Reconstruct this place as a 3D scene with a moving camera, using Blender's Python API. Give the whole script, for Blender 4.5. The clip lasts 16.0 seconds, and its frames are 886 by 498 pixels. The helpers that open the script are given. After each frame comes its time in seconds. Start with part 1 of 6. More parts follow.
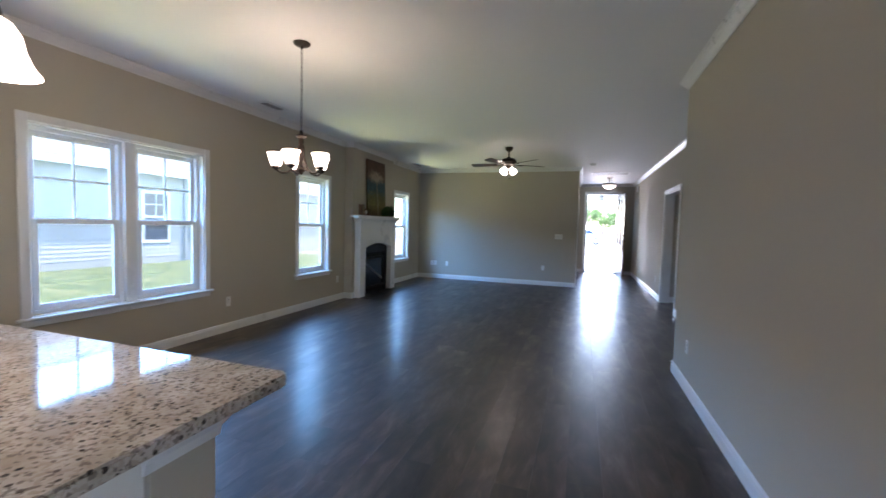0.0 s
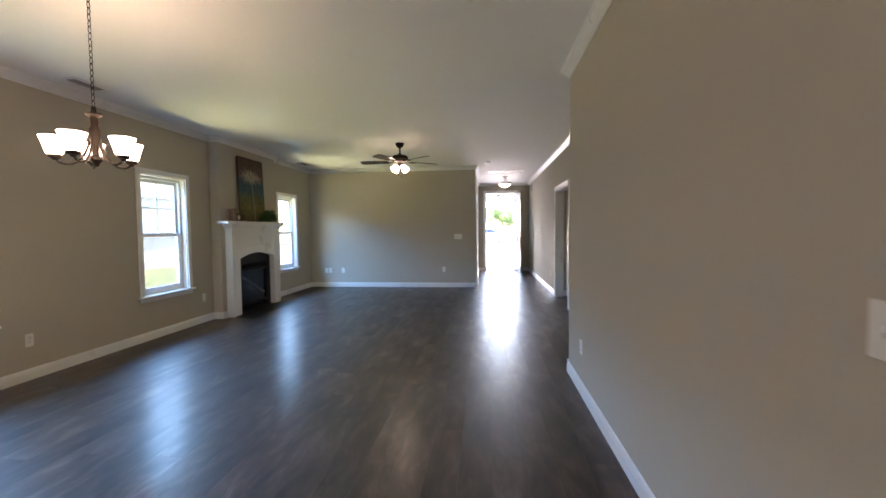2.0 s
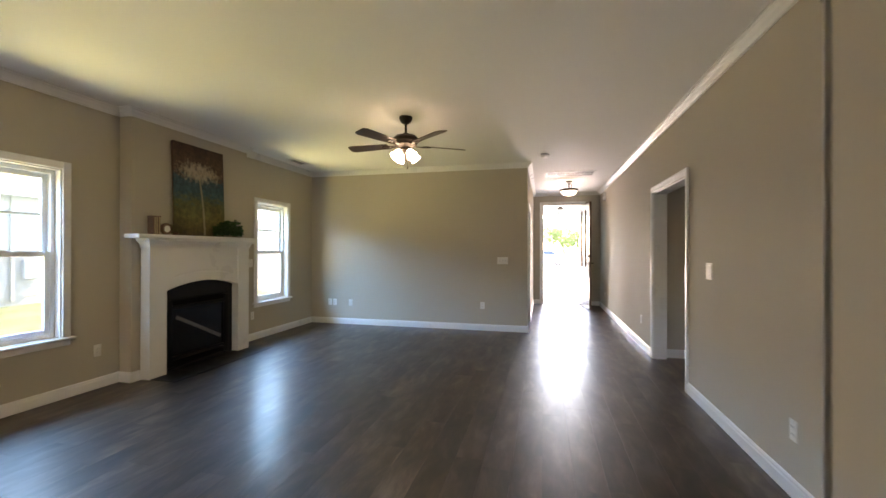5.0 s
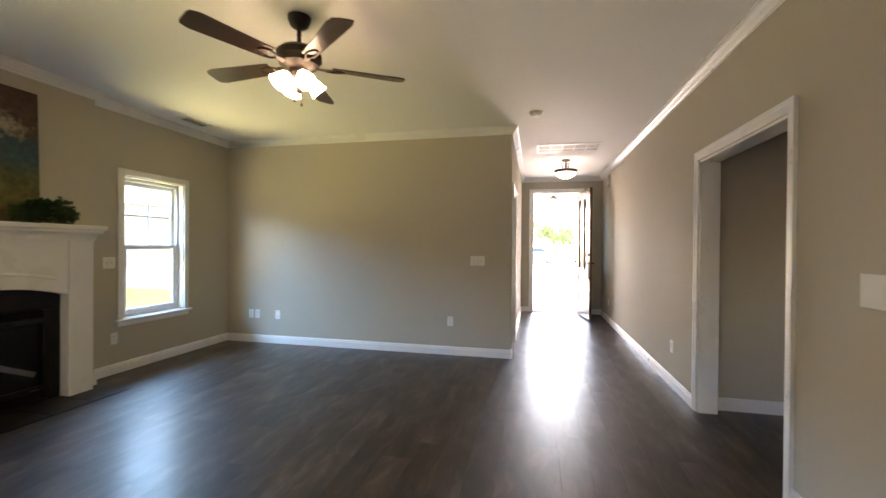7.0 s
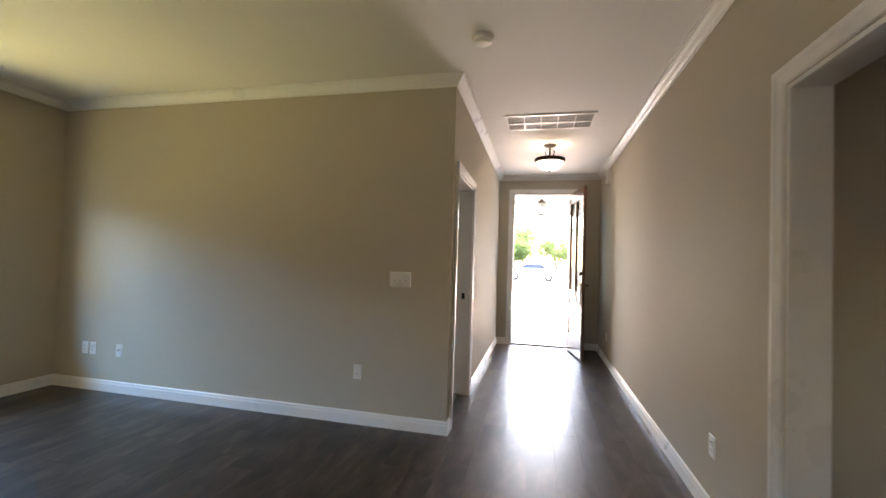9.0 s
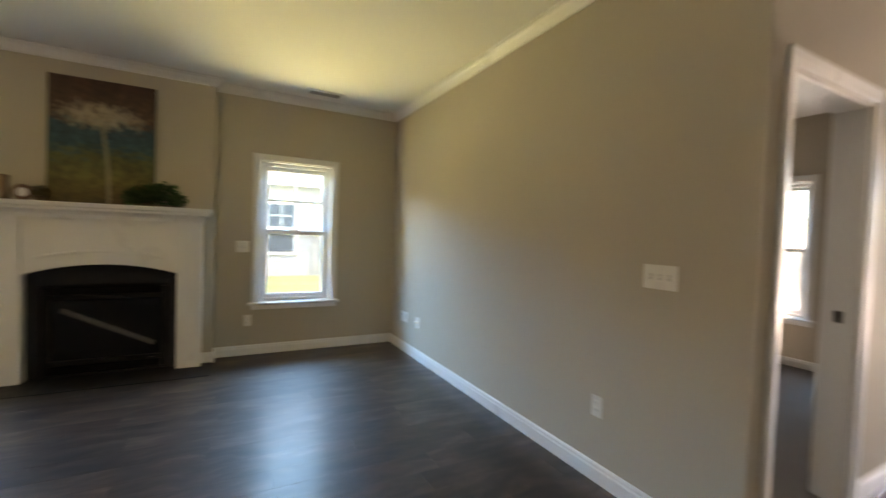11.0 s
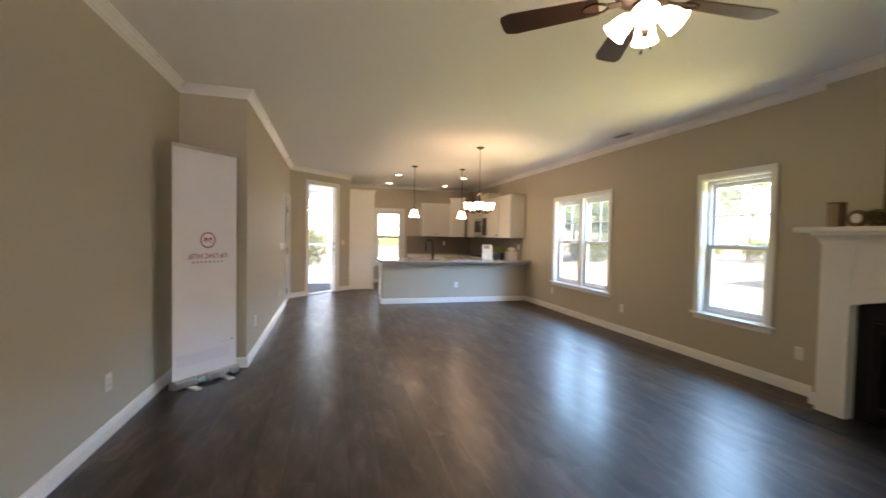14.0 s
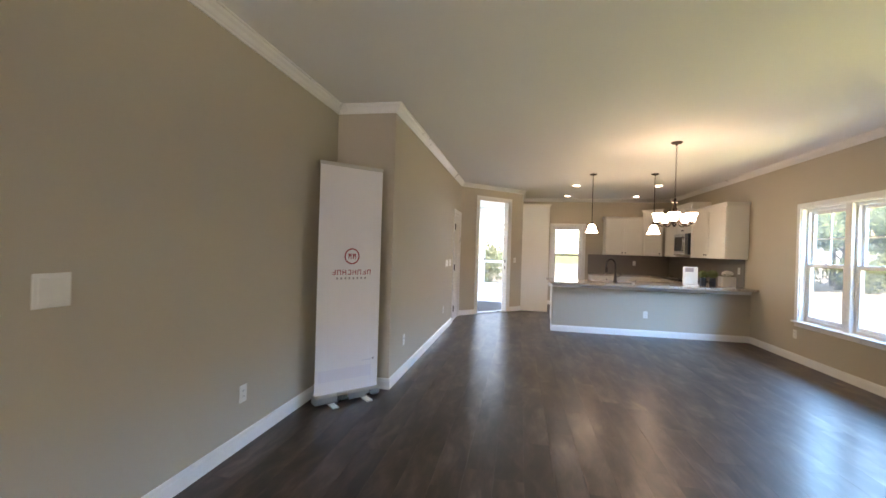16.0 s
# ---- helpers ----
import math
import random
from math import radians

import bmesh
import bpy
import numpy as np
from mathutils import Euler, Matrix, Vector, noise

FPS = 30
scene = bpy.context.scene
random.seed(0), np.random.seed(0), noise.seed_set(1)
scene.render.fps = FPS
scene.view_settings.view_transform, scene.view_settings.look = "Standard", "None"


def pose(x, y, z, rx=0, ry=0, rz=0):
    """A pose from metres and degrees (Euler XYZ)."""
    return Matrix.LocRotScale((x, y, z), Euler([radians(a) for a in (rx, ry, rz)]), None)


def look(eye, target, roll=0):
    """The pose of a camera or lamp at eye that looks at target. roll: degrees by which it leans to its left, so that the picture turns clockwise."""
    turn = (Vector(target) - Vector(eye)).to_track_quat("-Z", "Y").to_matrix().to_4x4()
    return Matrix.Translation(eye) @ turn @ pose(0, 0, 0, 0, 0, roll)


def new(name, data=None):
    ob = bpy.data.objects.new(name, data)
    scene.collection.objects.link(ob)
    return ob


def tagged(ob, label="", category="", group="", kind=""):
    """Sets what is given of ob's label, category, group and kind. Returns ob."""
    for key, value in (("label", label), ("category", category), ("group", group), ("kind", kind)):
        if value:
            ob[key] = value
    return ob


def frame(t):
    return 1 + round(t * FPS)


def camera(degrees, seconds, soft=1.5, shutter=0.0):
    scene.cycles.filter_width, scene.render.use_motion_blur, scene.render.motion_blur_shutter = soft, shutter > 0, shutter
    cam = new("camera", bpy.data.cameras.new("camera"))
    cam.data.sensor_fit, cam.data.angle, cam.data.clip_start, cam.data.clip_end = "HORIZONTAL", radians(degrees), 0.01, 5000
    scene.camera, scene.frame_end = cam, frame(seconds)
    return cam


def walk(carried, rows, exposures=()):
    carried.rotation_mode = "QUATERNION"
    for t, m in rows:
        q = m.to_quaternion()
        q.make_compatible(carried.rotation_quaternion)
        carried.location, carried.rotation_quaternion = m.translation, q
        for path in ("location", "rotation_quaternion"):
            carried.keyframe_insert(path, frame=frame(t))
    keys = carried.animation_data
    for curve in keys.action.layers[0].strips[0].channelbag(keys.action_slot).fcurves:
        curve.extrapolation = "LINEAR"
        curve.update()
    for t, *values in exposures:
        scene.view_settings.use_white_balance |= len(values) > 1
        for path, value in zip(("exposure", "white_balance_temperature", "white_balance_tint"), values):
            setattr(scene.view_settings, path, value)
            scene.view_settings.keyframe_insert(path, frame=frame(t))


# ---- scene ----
cam = camera(94.0, 16.0, shutter=0.5)
PATH = [
    (0, (0.174, 0.077, 1.338), (-0.455, 1.972, 1.225), 1.6),
    (0.5, (0.243, 0.086, 1.341), (-0.124, 2.05, 1.255), 1.3),
    (1, (0.361, 0.098, 1.343), (0.4, 2.095, 1.238), 1.3),
    (1.5, (0.387, 0.286, 1.297), (0.397, 2.281, 1.166), 1.1),
    (2, (0.312, 0.639, 1.322), (0.107, 2.626, 1.227), -0.6),
    (2.5, (0.318, 1.023, 1.339), (0.045, 3.004, 1.287), 0.0),
    (3, (0.35, 1.404, 1.324), (-0.049, 3.363, 1.277), 1.6),
    (3.5, (0.366, 1.864, 1.322), (-0.045, 3.821, 1.286), -0.4),
    (3.7, (0.365, 2.042, 1.316), (0.004, 4.009, 1.286), 0.6),
    (5.8, (0.342, 3.967, 1.337), (-0.187, 5.896, 1.35), -0.1),
    (6, (0.348, 4.157, 1.334), (-0.115, 6.103, 1.31), -0.9),
    (6.5, (0.341, 4.608, 1.355), (-0.064, 6.566, 1.314), -0.2),
    (7, (0.361, 5.062, 1.321), (-0.072, 7.015, 1.31), 0.5),
    (7.5, (0.433, 5.536, 1.313), (0.129, 7.513, 1.333), 0.6),
    (8, (0.536, 5.957, 1.322), (0.169, 7.923, 1.314), 1.4),
    (8.2, (0.579, 6.134, 1.312), (0.217, 8.101, 1.34), 1.7),
    (10.3, (0.965, 7.86, 1.318), (-0.185, 9.495, 1.265), 1.8),
    (10.5, (0.988, 7.903, 1.33), (-0.341, 9.394, 1.225), 1.4),
    (11, (0.923, 8.195, 1.317), (-0.841, 9.135, 1.251), 2.0),
    (11.5, (0.88, 8.404, 1.325), (-1.1, 8.664, 1.222), 0.5),
    (12, (0.883, 8.574, 1.33), (-1.06, 8.122, 1.19), 1.5),
    (12.5, (0.742, 8.715, 1.353), (-1.029, 7.793, 1.225), 3.0),
    (13, (0.584, 8.858, 1.362), (-0.786, 7.403, 1.297), -0.3),
    (13.5, (0.443, 8.997, 1.373), (-0.456, 7.211, 1.309), 1.2),
    (14, (0.281, 8.966, 1.354), (-0.25, 7.039, 1.29), 1.1),
    (14.5, (0.169, 8.834, 1.362), (-0.058, 6.847, 1.328), 1.0),
    (15, (0.036, 8.672, 1.376), (0.104, 6.673, 1.341), 1.6),
    (15.5, (-0.074, 8.515, 1.373), (0.236, 6.54, 1.324), 1.6),
    (16, (-0.131, 8.309, 1.369), (0.232, 6.343, 1.366), 1.7),
]
EXPOSURES = [(0.0, 4.8, 5900, 22), (1.0, 5.0, 6600, 21), (1.5, 5.0, 6700, 22), (2.0, 5.1, 6900, 25), (2.5, 5.15, 6700, 24), (3.0, 5.15, 6800, 23), (6.0, 5.4, 8500, 26), (8.0, 5.3, 8500, 26), (10.5, 4.8, 8500, 20), (11.0, 5.35, 8800, 24), (11.5, 5.32, 9000, 26), (12.0, 5.1, 9400, 29), (13.5, 5.43, 8350, 25), (14.0, 5.31, 8250, 26), (16.0, 5.4, 7500, 24)]
walk(cam, [(t, look(eye, target, roll)) for t, eye, target, roll in PATH], exposures=EXPOSURES)

# ---- world, daylight and added fill lamps ----
world = bpy.data.worlds.new("world")
scene.world = world
world.use_nodes = True
wn, wl = world.node_tree.nodes, world.node_tree.links
wn.clear()
SUN_DIR = Vector((0.18, 0.48, 0.86)).normalized()
sky = wn.new("ShaderNodeTexSky")
sky.sky_type = "NISHITA"
sky.sun_disc = False
sky.dust_density = 0.4
sky.sun_elevation = math.asin(SUN_DIR.z)
sky.sun_rotation = math.atan2(SUN_DIR.x, SUN_DIR.y)
bg = wn.new("ShaderNodeBackground")
bg.inputs["Strength"].default_value = 0.13
wo = wn.new("ShaderNodeOutputWorld")
wl.new(sky.outputs[0], bg.inputs[0])
wl.new(bg.outputs[0], wo.inputs[0])

sun = new("sun", bpy.data.lights.new("sun", "SUN"))
sun.data.energy = 2.0
sun.data.angle = radians(0.6)
sun.data.color = (1.0, 0.96, 0.9)
sun.matrix_world = look(SUN_DIR * 60, (0, 0, 0))

# unseen lamps added below the three window sills, in place of lawn light
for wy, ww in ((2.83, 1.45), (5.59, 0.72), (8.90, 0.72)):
    dl = new("lawn_fill_lamp", bpy.data.lights.new("lawn_fill_lamp", "AREA"))
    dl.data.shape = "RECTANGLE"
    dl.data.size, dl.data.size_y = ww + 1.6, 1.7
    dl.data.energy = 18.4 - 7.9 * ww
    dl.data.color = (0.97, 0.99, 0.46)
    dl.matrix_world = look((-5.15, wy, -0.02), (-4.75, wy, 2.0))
# unseen blue panel lamp over the side yard, added for skylight and floor reflections
sl = new("side_fill_panel", bpy.data.lights.new("side_fill_panel", "AREA"))
sl.data.shape = "RECTANGLE"
sl.data.size, sl.data.size_y = 24.0, 2.4
sl.data.energy = 430.0
sl.data.color = (0.20, 0.52, 1.0)
sl.matrix_world = look((-7.0, 8.0, 3.85), (0.0, 8.0, 3.2))
# lamp added beyond the porch, standing in for light off the sunlit drive
hl = new("door_fill_lamp", bpy.data.lights.new("door_fill_lamp", "AREA"))
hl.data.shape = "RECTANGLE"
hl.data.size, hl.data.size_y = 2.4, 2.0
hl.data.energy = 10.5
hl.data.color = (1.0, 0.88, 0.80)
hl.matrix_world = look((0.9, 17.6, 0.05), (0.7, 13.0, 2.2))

LAMP_GLOW = 0.60      # frosted lamp shades
SPOT_GLOW = 1.2      # recessed lamps


# ---- building helpers ----
W = {}


def thing(name, loc=(0, 0, 0), label="", category="", group="", kind="", m=None):
    ob = new(name)
    mat4 = m if m is not None else Matrix.Translation(loc)
    ob.matrix_world = mat4
    W[ob] = mat4.copy()
    ob.empty_display_size = 0.1
    return tagged(ob, label, category, group, kind)


def part(name, bm, material, parent=None, label="", local=False, smooth=False):
    """One mesh object; given in world places unless local."""
    if parent is not None and not local:
        bm.transform(W[parent].inverted())
    me = bpy.data.meshes.new(name)
    bmesh.ops.recalc_face_normals(bm, faces=bm.faces[:])
    bm.to_mesh(me)
    bm.free()
    me.materials.append(material)
    if smooth:
        for p in me.polygons:
            p.use_smooth = True
        me.set_sharp_from_angle(angle=radians(35))
    ob = new(name, me)
    if parent is not None:
        ob.parent = parent
        W[ob] = W[parent].copy()
    else:
        W[ob] = Matrix.Identity(4)
    return tagged(ob, label)


def box(bm, x0, x1, y0, y1, z0, z1, bev=0.0, m=None):
    vs = [bm.verts.new((x, y, z)) for x in (x0, x1) for y in (y0, y1) for z in (z0, z1)]
    fs = [bm.faces.new([vs[i] for i in f]) for f in ((0, 1, 3, 2), (4, 6, 7, 5), (0, 4, 5, 1), (2, 3, 7, 6), (0, 2, 6, 4), (1, 5, 7, 3))]
    if bev > 0:
        es = list({e for f in fs for e in f.edges})
        r = bmesh.ops.bevel(bm, geom=es, offset=bev, segments=1, affect="EDGES", profile=0.5)
        vs = list({v for f in r["faces"] for v in f.verts} | {v for v in vs if v.is_valid})
    if m is not None:
        bmesh.ops.transform(bm, matrix=m, verts=vs)
    return vs


def boxm(x0, x1, y0, y1, z0, z1, bev=0.0, m=None):
    bm = bmesh.new()
    box(bm, x0, x1, y0, y1, z0, z1, bev, m)
    return bm


def lathe(bm, prof, seg=24, m=None):
    rings = []
    for r, z in prof:
        if r < 1e-5:
            rings.append([bm.verts.new((0, 0, z))])
        else:
            rings.append([bm.verts.new((r * math.cos(2 * math.pi * k / seg), r * math.sin(2 * math.pi * k / seg), z)) for k in range(seg)])
    for a, b in zip(rings, rings[1:]):
        for k in range(seg):
            q = [a[k % len(a)], a[(k + 1) % len(a)], b[(k + 1) % len(b)], b[k % len(b)]]
            q = list(dict.fromkeys(q))
            if len(q) > 2:
                bm.faces.new(q)
    vs = [v for r in rings for v in r]
    if m is not None:
        bmesh.ops.transform(bm, matrix=m, verts=vs)
    return vs


def lathem(prof, seg=24, m=None):
    bm = bmesh.new()
    lathe(bm, prof, seg, m)
    return bm


def tube(bm, pts, r, seg=8):
    pts = [Vector(p) for p in pts]
    rings = []
    up = Vector((0.31, 0.17, 0.94))
    for i, p in enumerate(pts):
        d = (pts[min(i + 1, len(pts) - 1)] - pts[max(i - 1, 0)]).normalized()
        a = d.cross(up if abs(d.dot(up)) < 0.95 else Vector((1, 0, 0))).normalized()
        b = d.cross(a)
        rr = r[i] if isinstance(r, (list, tuple)) else r
        rings.append([bm.verts.new(p + rr * (math.cos(2 * math.pi * k / seg) * a + math.sin(2 * math.pi * k / seg) * b)) for k in range(seg)])
    for a, b in zip(rings, rings[1:]):
        for k in range(seg):
            bm.faces.new((a[k], a[(k + 1) % seg], b[(k + 1) % seg], b[k]))
    bm.faces.new(rings[0])
    bm.faces.new(rings[-1][::-1])


def tubem(pts, r, seg=8):
    bm = bmesh.new()
    tube(bm, pts, r, seg)
    return bm


def sweep(bm, path, prof, closed=False):
    """A profile of (offset to the left of the path, height) drawn along a path in plan, with mitred corners."""
    n = len(path)
    path = [Vector(p) for p in path]
    offs = []
    for i in range(n):
        a = path[i] - path[i - 1] if (closed or i > 0) else path[1] - path[0]
        b = path[(i + 1) % n] - path[i] if (closed or i < n - 1) else path[-1] - path[-2]
        na, nb = Vector((-a.y, a.x)).normalized(), Vector((-b.y, b.x)).normalized()
        mit = (na + nb)
        mit = mit / max(mit.dot(na), 0.2)
        offs.append(mit)
    rings = [[bm.verts.new((path[i].x + d * offs[i].x, path[i].y + d * offs[i].y, z)) for d, z in prof] for i in range(n)]
    k = len(prof)
    for i in range(n if closed else n - 1):
        a, b = rings[i], rings[(i + 1) % n]
        for j in range(k):
            bm.faces.new((a[j], a[(j + 1) % k], b[(j + 1) % k], b[j]))
    if not closed:
        bm.faces.new(rings[0])
        bm.faces.new(rings[-1][::-1])


def wall(name, p0, p1, thick, z0, z1, material, openings=(), parent=None, label="", kind="structure"):
    """A wall whose room side runs from p0 to p1 with the room to its left; openings: (u0, u1, z0, z1) that go through."""
    p0, p1 = Vector(p0), Vector(p1)
    L = (p1 - p0).length
    d = (p1 - p0) / L
    nrm = Vector((d.y, -d.x))
    us = sorted({0.0, L, *[o[0] for o in openings], *[o[1] for o in openings]})
    zs = sorted({z0, z1, *[o[2] for o in openings], *[o[3] for o in openings]})
    bm = bmesh.new()

    def vert(u, z, s):
        q = p0 + d * u + nrm * (thick * s)
        return bm.verts.new((q.x, q.y, z))

    def solid(i, j):
        if i < 0 or j < 0 or i >= len(us) - 1 or j >= len(zs) - 1:
            return False
        u, z = (us[i] + us[i + 1]) / 2, (zs[j] + zs[j + 1]) / 2
        return not any(o[0] < u < o[1] and o[2] < z < o[3] for o in openings)
    for i in range(len(us) - 1):
        for j in range(len(zs) - 1):
            if not solid(i, j):
                continue
            u0, u1, a, b = us[i], us[i + 1], zs[j], zs[j + 1]
            bm.faces.new((vert(u0, a, 0), vert(u1, a, 0), vert(u1, b, 0), vert(u0, b, 0)))
            bm.faces.new((vert(u0, a, 1), vert(u0, b, 1), vert(u1, b, 1), vert(u1, a, 1)))
            for di, dj, e in ((-1, 0, ((u0, a), (u0, b))), (1, 0, ((u1, a), (u1, b))), (0, -1, ((u0, a), (u1, a))), (0, 1, ((u0, b), (u1, b)))):
                if not solid(i + di, j + dj):
                    bm.faces.new((vert(*e[0], 0), vert(*e[1], 0), vert(*e[1], 1), vert(*e[0], 1)))
    bmesh.ops.remove_doubles(bm, verts=bm.verts[:], dist=0.0005)
    ob = part(name, bm, material, parent, label)
    return tagged(ob, label, kind=kind)


# ---- materials ----
def shader(name):
    m = bpy.data.materials.new(name)
    m.use_nodes = True
    nt = m.node_tree
    b = nt.nodes["Principled BSDF"]
    return m, nt, b


def nd(nt, kind, **kw):
    n = nt.nodes.new(kind)
    for k, v in kw.items():
        n.inputs[k].default_value = v
    return n


def position(nt, scale):
    g = nt.nodes.new("ShaderNodeNewGeometry")
    mp = nt.nodes.new("ShaderNodeMapping")
    mp.inputs["Scale"].default_value = scale
    nt.links.new(g.outputs["Position"], mp.inputs["Vector"])
    return mp.outputs[0]


def mixrgb(nt, fac, a, b, mode="MIX"):
    n = nt.nodes.new("ShaderNodeMix")
    n.data_type = "RGBA"
    n.blend_type = mode
    for i, v in ((0, fac), (6, a), (7, b)):
        if hasattr(v, "default_value") or hasattr(v, "is_linked"):
            nt.links.new(v, n.inputs[i])
        else:
            n.inputs[i].default_value = v if i == 0 else (*v, 1)
    return n.outputs[2]


def ramp(nt, fac, stops):
    n = nt.nodes.new("ShaderNodeValToRGB")
    while len(n.color_ramp.elements) < len(stops):
        n.color_ramp.elements.new(0.5)
    for e, (p, c) in zip(n.color_ramp.elements, stops):
        e.position = p
        e.color = (*c, 1) if isinstance(c, tuple) else (c, c, c, 1)
    nt.links.new(fac, n.inputs[0])
    return n.outputs[0]


def mathn(nt, op, a, b=0.0, c=0.0):
    n = nt.nodes.new("ShaderNodeMath")
    n.operation = op
    for i, v in enumerate((a, b, c)):
        if hasattr(v, "is_linked"):
            nt.links.new(v, n.inputs[i])
        else:
            n.inputs[i].default_value = v
    return n.outputs[0]


def noise_tex(nt, vec, scale, detail=4.0, rough=0.55):
    n = nd(nt, "ShaderNodeTexNoise", Scale=scale, Detail=detail, Roughness=rough)
    nt.links.new(vec, n.inputs["Vector"])
    return n.outputs["Fac"]


def bump(nt, b, height, strength, dist=0.002):
    n = nd(nt, "ShaderNodeBump", Strength=strength, Distance=dist)
    nt.links.new(height, n.inputs["Height"])
    nt.links.new(n.outputs[0], b.inputs["Normal"])


def coated(name, col, rough=0.5, var=0.08, coarse=2.0, fine=180.0, bumpy=0.15, metal=0.0, spec=0.5, dist=0.001):
    """Paint, plastic or metal with faint blotches, fine grain and uneven gloss."""
    m, nt, b = shader(name)
    p = position(nt, (1, 1, 1))
    big = noise_tex(nt, p, coarse, 3)
    small = noise_tex(nt, p, fine, 2)
    lo, hi = tuple(c * (1 - var) for c in col), tuple(min(1, c * (1 + var)) for c in col)
    nt.links.new(mixrgb(nt, big, lo, hi), b.inputs["Base Color"])
    nt.links.new(ramp(nt, big, ((0.3, max(0.02, rough - 0.06)), (0.7, min(1, rough + 0.06)))), b.inputs["Roughness"])
    b.inputs["Metallic"].default_value = metal
    b.inputs["Specular IOR Level"].default_value = spec
    bump(nt, b, small, bumpy, dist)
    return m


def glow(name, col, strength, rough=0.4):
    m, nt, b = shader(name)
    b.inputs["Base Color"].default_value = (0.85, 0.83, 0.8, 1)
    b.inputs["Roughness"].default_value = rough
    b.inputs["Emission Color"].default_value = (*col, 1)
    b.inputs["Emission Strength"].default_value = strength
    return m


WALL = coated("greige_wall_paint", (0.495, 0.449, 0.360), 0.72, 0.03, 1.2, 260, 0.25, spec=0.3)
CEIL = coated("white_ceiling_paint", (0.83, 0.825, 0.81), 0.75, 0.02, 1.0, 120, 0.5, dist=0.002)
TRIM = coated("white_trim_paint", (0.80, 0.80, 0.78), 0.32, 0.02, 3.0, 90, 0.06)
VINYL = coated("white_window_vinyl", (0.82, 0.84, 0.85), 0.35, 0.02, 3.0, 90, 0.03)
CABINET = coated("cream_cabinet_paint", (0.78, 0.75, 0.68), 0.35, 0.02, 2.0, 120, 0.05)
PLASTIC = coated("white_plate_plastic", (0.80, 0.79, 0.75), 0.3, 0.01, 5.0, 300, 0.02)
BRONZE = coated("dark_oiled_bronze", (0.024, 0.017, 0.013), 0.45, 0.25, 9.0, 160, 0.1, metal=0.35, spec=0.3)
STEEL = coated("brushed_steel", (0.55, 0.54, 0.52), 0.3, 0.06, 4.0, 200, 0.1, metal=1.0)
BLACK = coated("black_fireplace_metal", (0.008, 0.008, 0.009), 0.55, 0.2, 6.0, 150, 0.1, spec=0.2)
SLATE = coated("black_slate_tile", (0.012, 0.012, 0.014), 0.45, 0.35, 7.0, 70, 0.3, spec=0.25)
FIREGLASS = coated("black_fireplace_glass", (0.006, 0.006, 0.007), 0.25, 0.1, 1.0, 10, 0.0, spec=0.25)
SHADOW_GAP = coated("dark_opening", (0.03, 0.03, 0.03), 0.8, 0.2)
CONCRETE = coated("pale_concrete", (0.37, 0.355, 0.33), 0.85, 0.15, 0.8, 60, 0.5)
ASPHALT = coated("asphalt", (0.055, 0.055, 0.058), 0.9, 0.2, 0.6, 50, 0.6)
CARPET = coated("grey_carpet", (0.27, 0.25, 0.235), 0.95, 0.12, 5.0, 240, 1.0, dist=0.006)
SIDING = coated("grey_vinyl_siding", (0.40, 0.385, 0.365), 0.55, 0.03, 1.0, 60, 0.2)
SHINGLE = coated("grey_roof_shingle", (0.16, 0.15, 0.145), 0.9, 0.35, 3.0, 25, 0.9, dist=0.01)
BARK = coated("tree_bark", (0.11, 0.085, 0.065), 0.9, 0.35, 4.0, 40, 1.0, dist=0.01)
DARKGLASS = coated("dark_window_glass", (0.03, 0.04, 0.055), 0.08, 0.1, 1.0, 10, 0.0)
SHADE = glow("frosted_lamp_glass", (1.0, 0.76, 0.54), LAMP_GLOW)
PENDANT = glow("frosted_pendant_glass", (1.0, 0.78, 0.56), LAMP_GLOW * 1.25)
SPOT = glow("recessed_lamp_lens", (1.0, 0.84, 0.64), SPOT_GLOW)
BOWL = glow("frosted_bowl_glass", (1.0, 0.86, 0.68), LAMP_GLOW * 0.33)
FANSHADE = glow("fan_lamp_glass", (1.0, 0.84, 0.62), LAMP_GLOW)
WHITEFAB = coated("white_banner_vinyl", (0.76, 0.75, 0.77), 0.45, 0.02, 2.0, 200, 0.05)
REDINK = coated("dark_red_print", (0.36, 0.02, 0.04), 0.5, 0.05)
GREYINK = coated("grey_print", (0.33, 0.30, 0.31), 0.5, 0.05)
SLOTGREY = coated("pale_grey_slot", (0.58, 0.57, 0.54), 0.4, 0.03)
# white vent slats, darkened in colour for the shade on them
VENTSHADE = coated("shaded_vent_slats", (0.40, 0.385, 0.365), 0.5, 0.1)
BLUETINT = coated("pale_blue_print", (0.55, 0.56, 0.64), 0.5, 0.05)
CARDBROWN = coated("brown_wood_block", (0.16, 0.085, 0.05), 0.5, 0.35, 14, 60, 0.2)
CERAMIC = coated("white_ceramic", (0.8, 0.79, 0.76), 0.2, 0.02)
CLOTHBLUE = coated("blue_grey_metal_box", (0.36, 0.40, 0.46), 0.5, 0.05)
CARPAINT = coated("white_car_paint", (0.72, 0.73, 0.75), 0.15, 0.02, 1, 10, 0.0)
RUBBER = coated("black_rubber", (0.02, 0.02, 0.02), 0.7, 0.1)


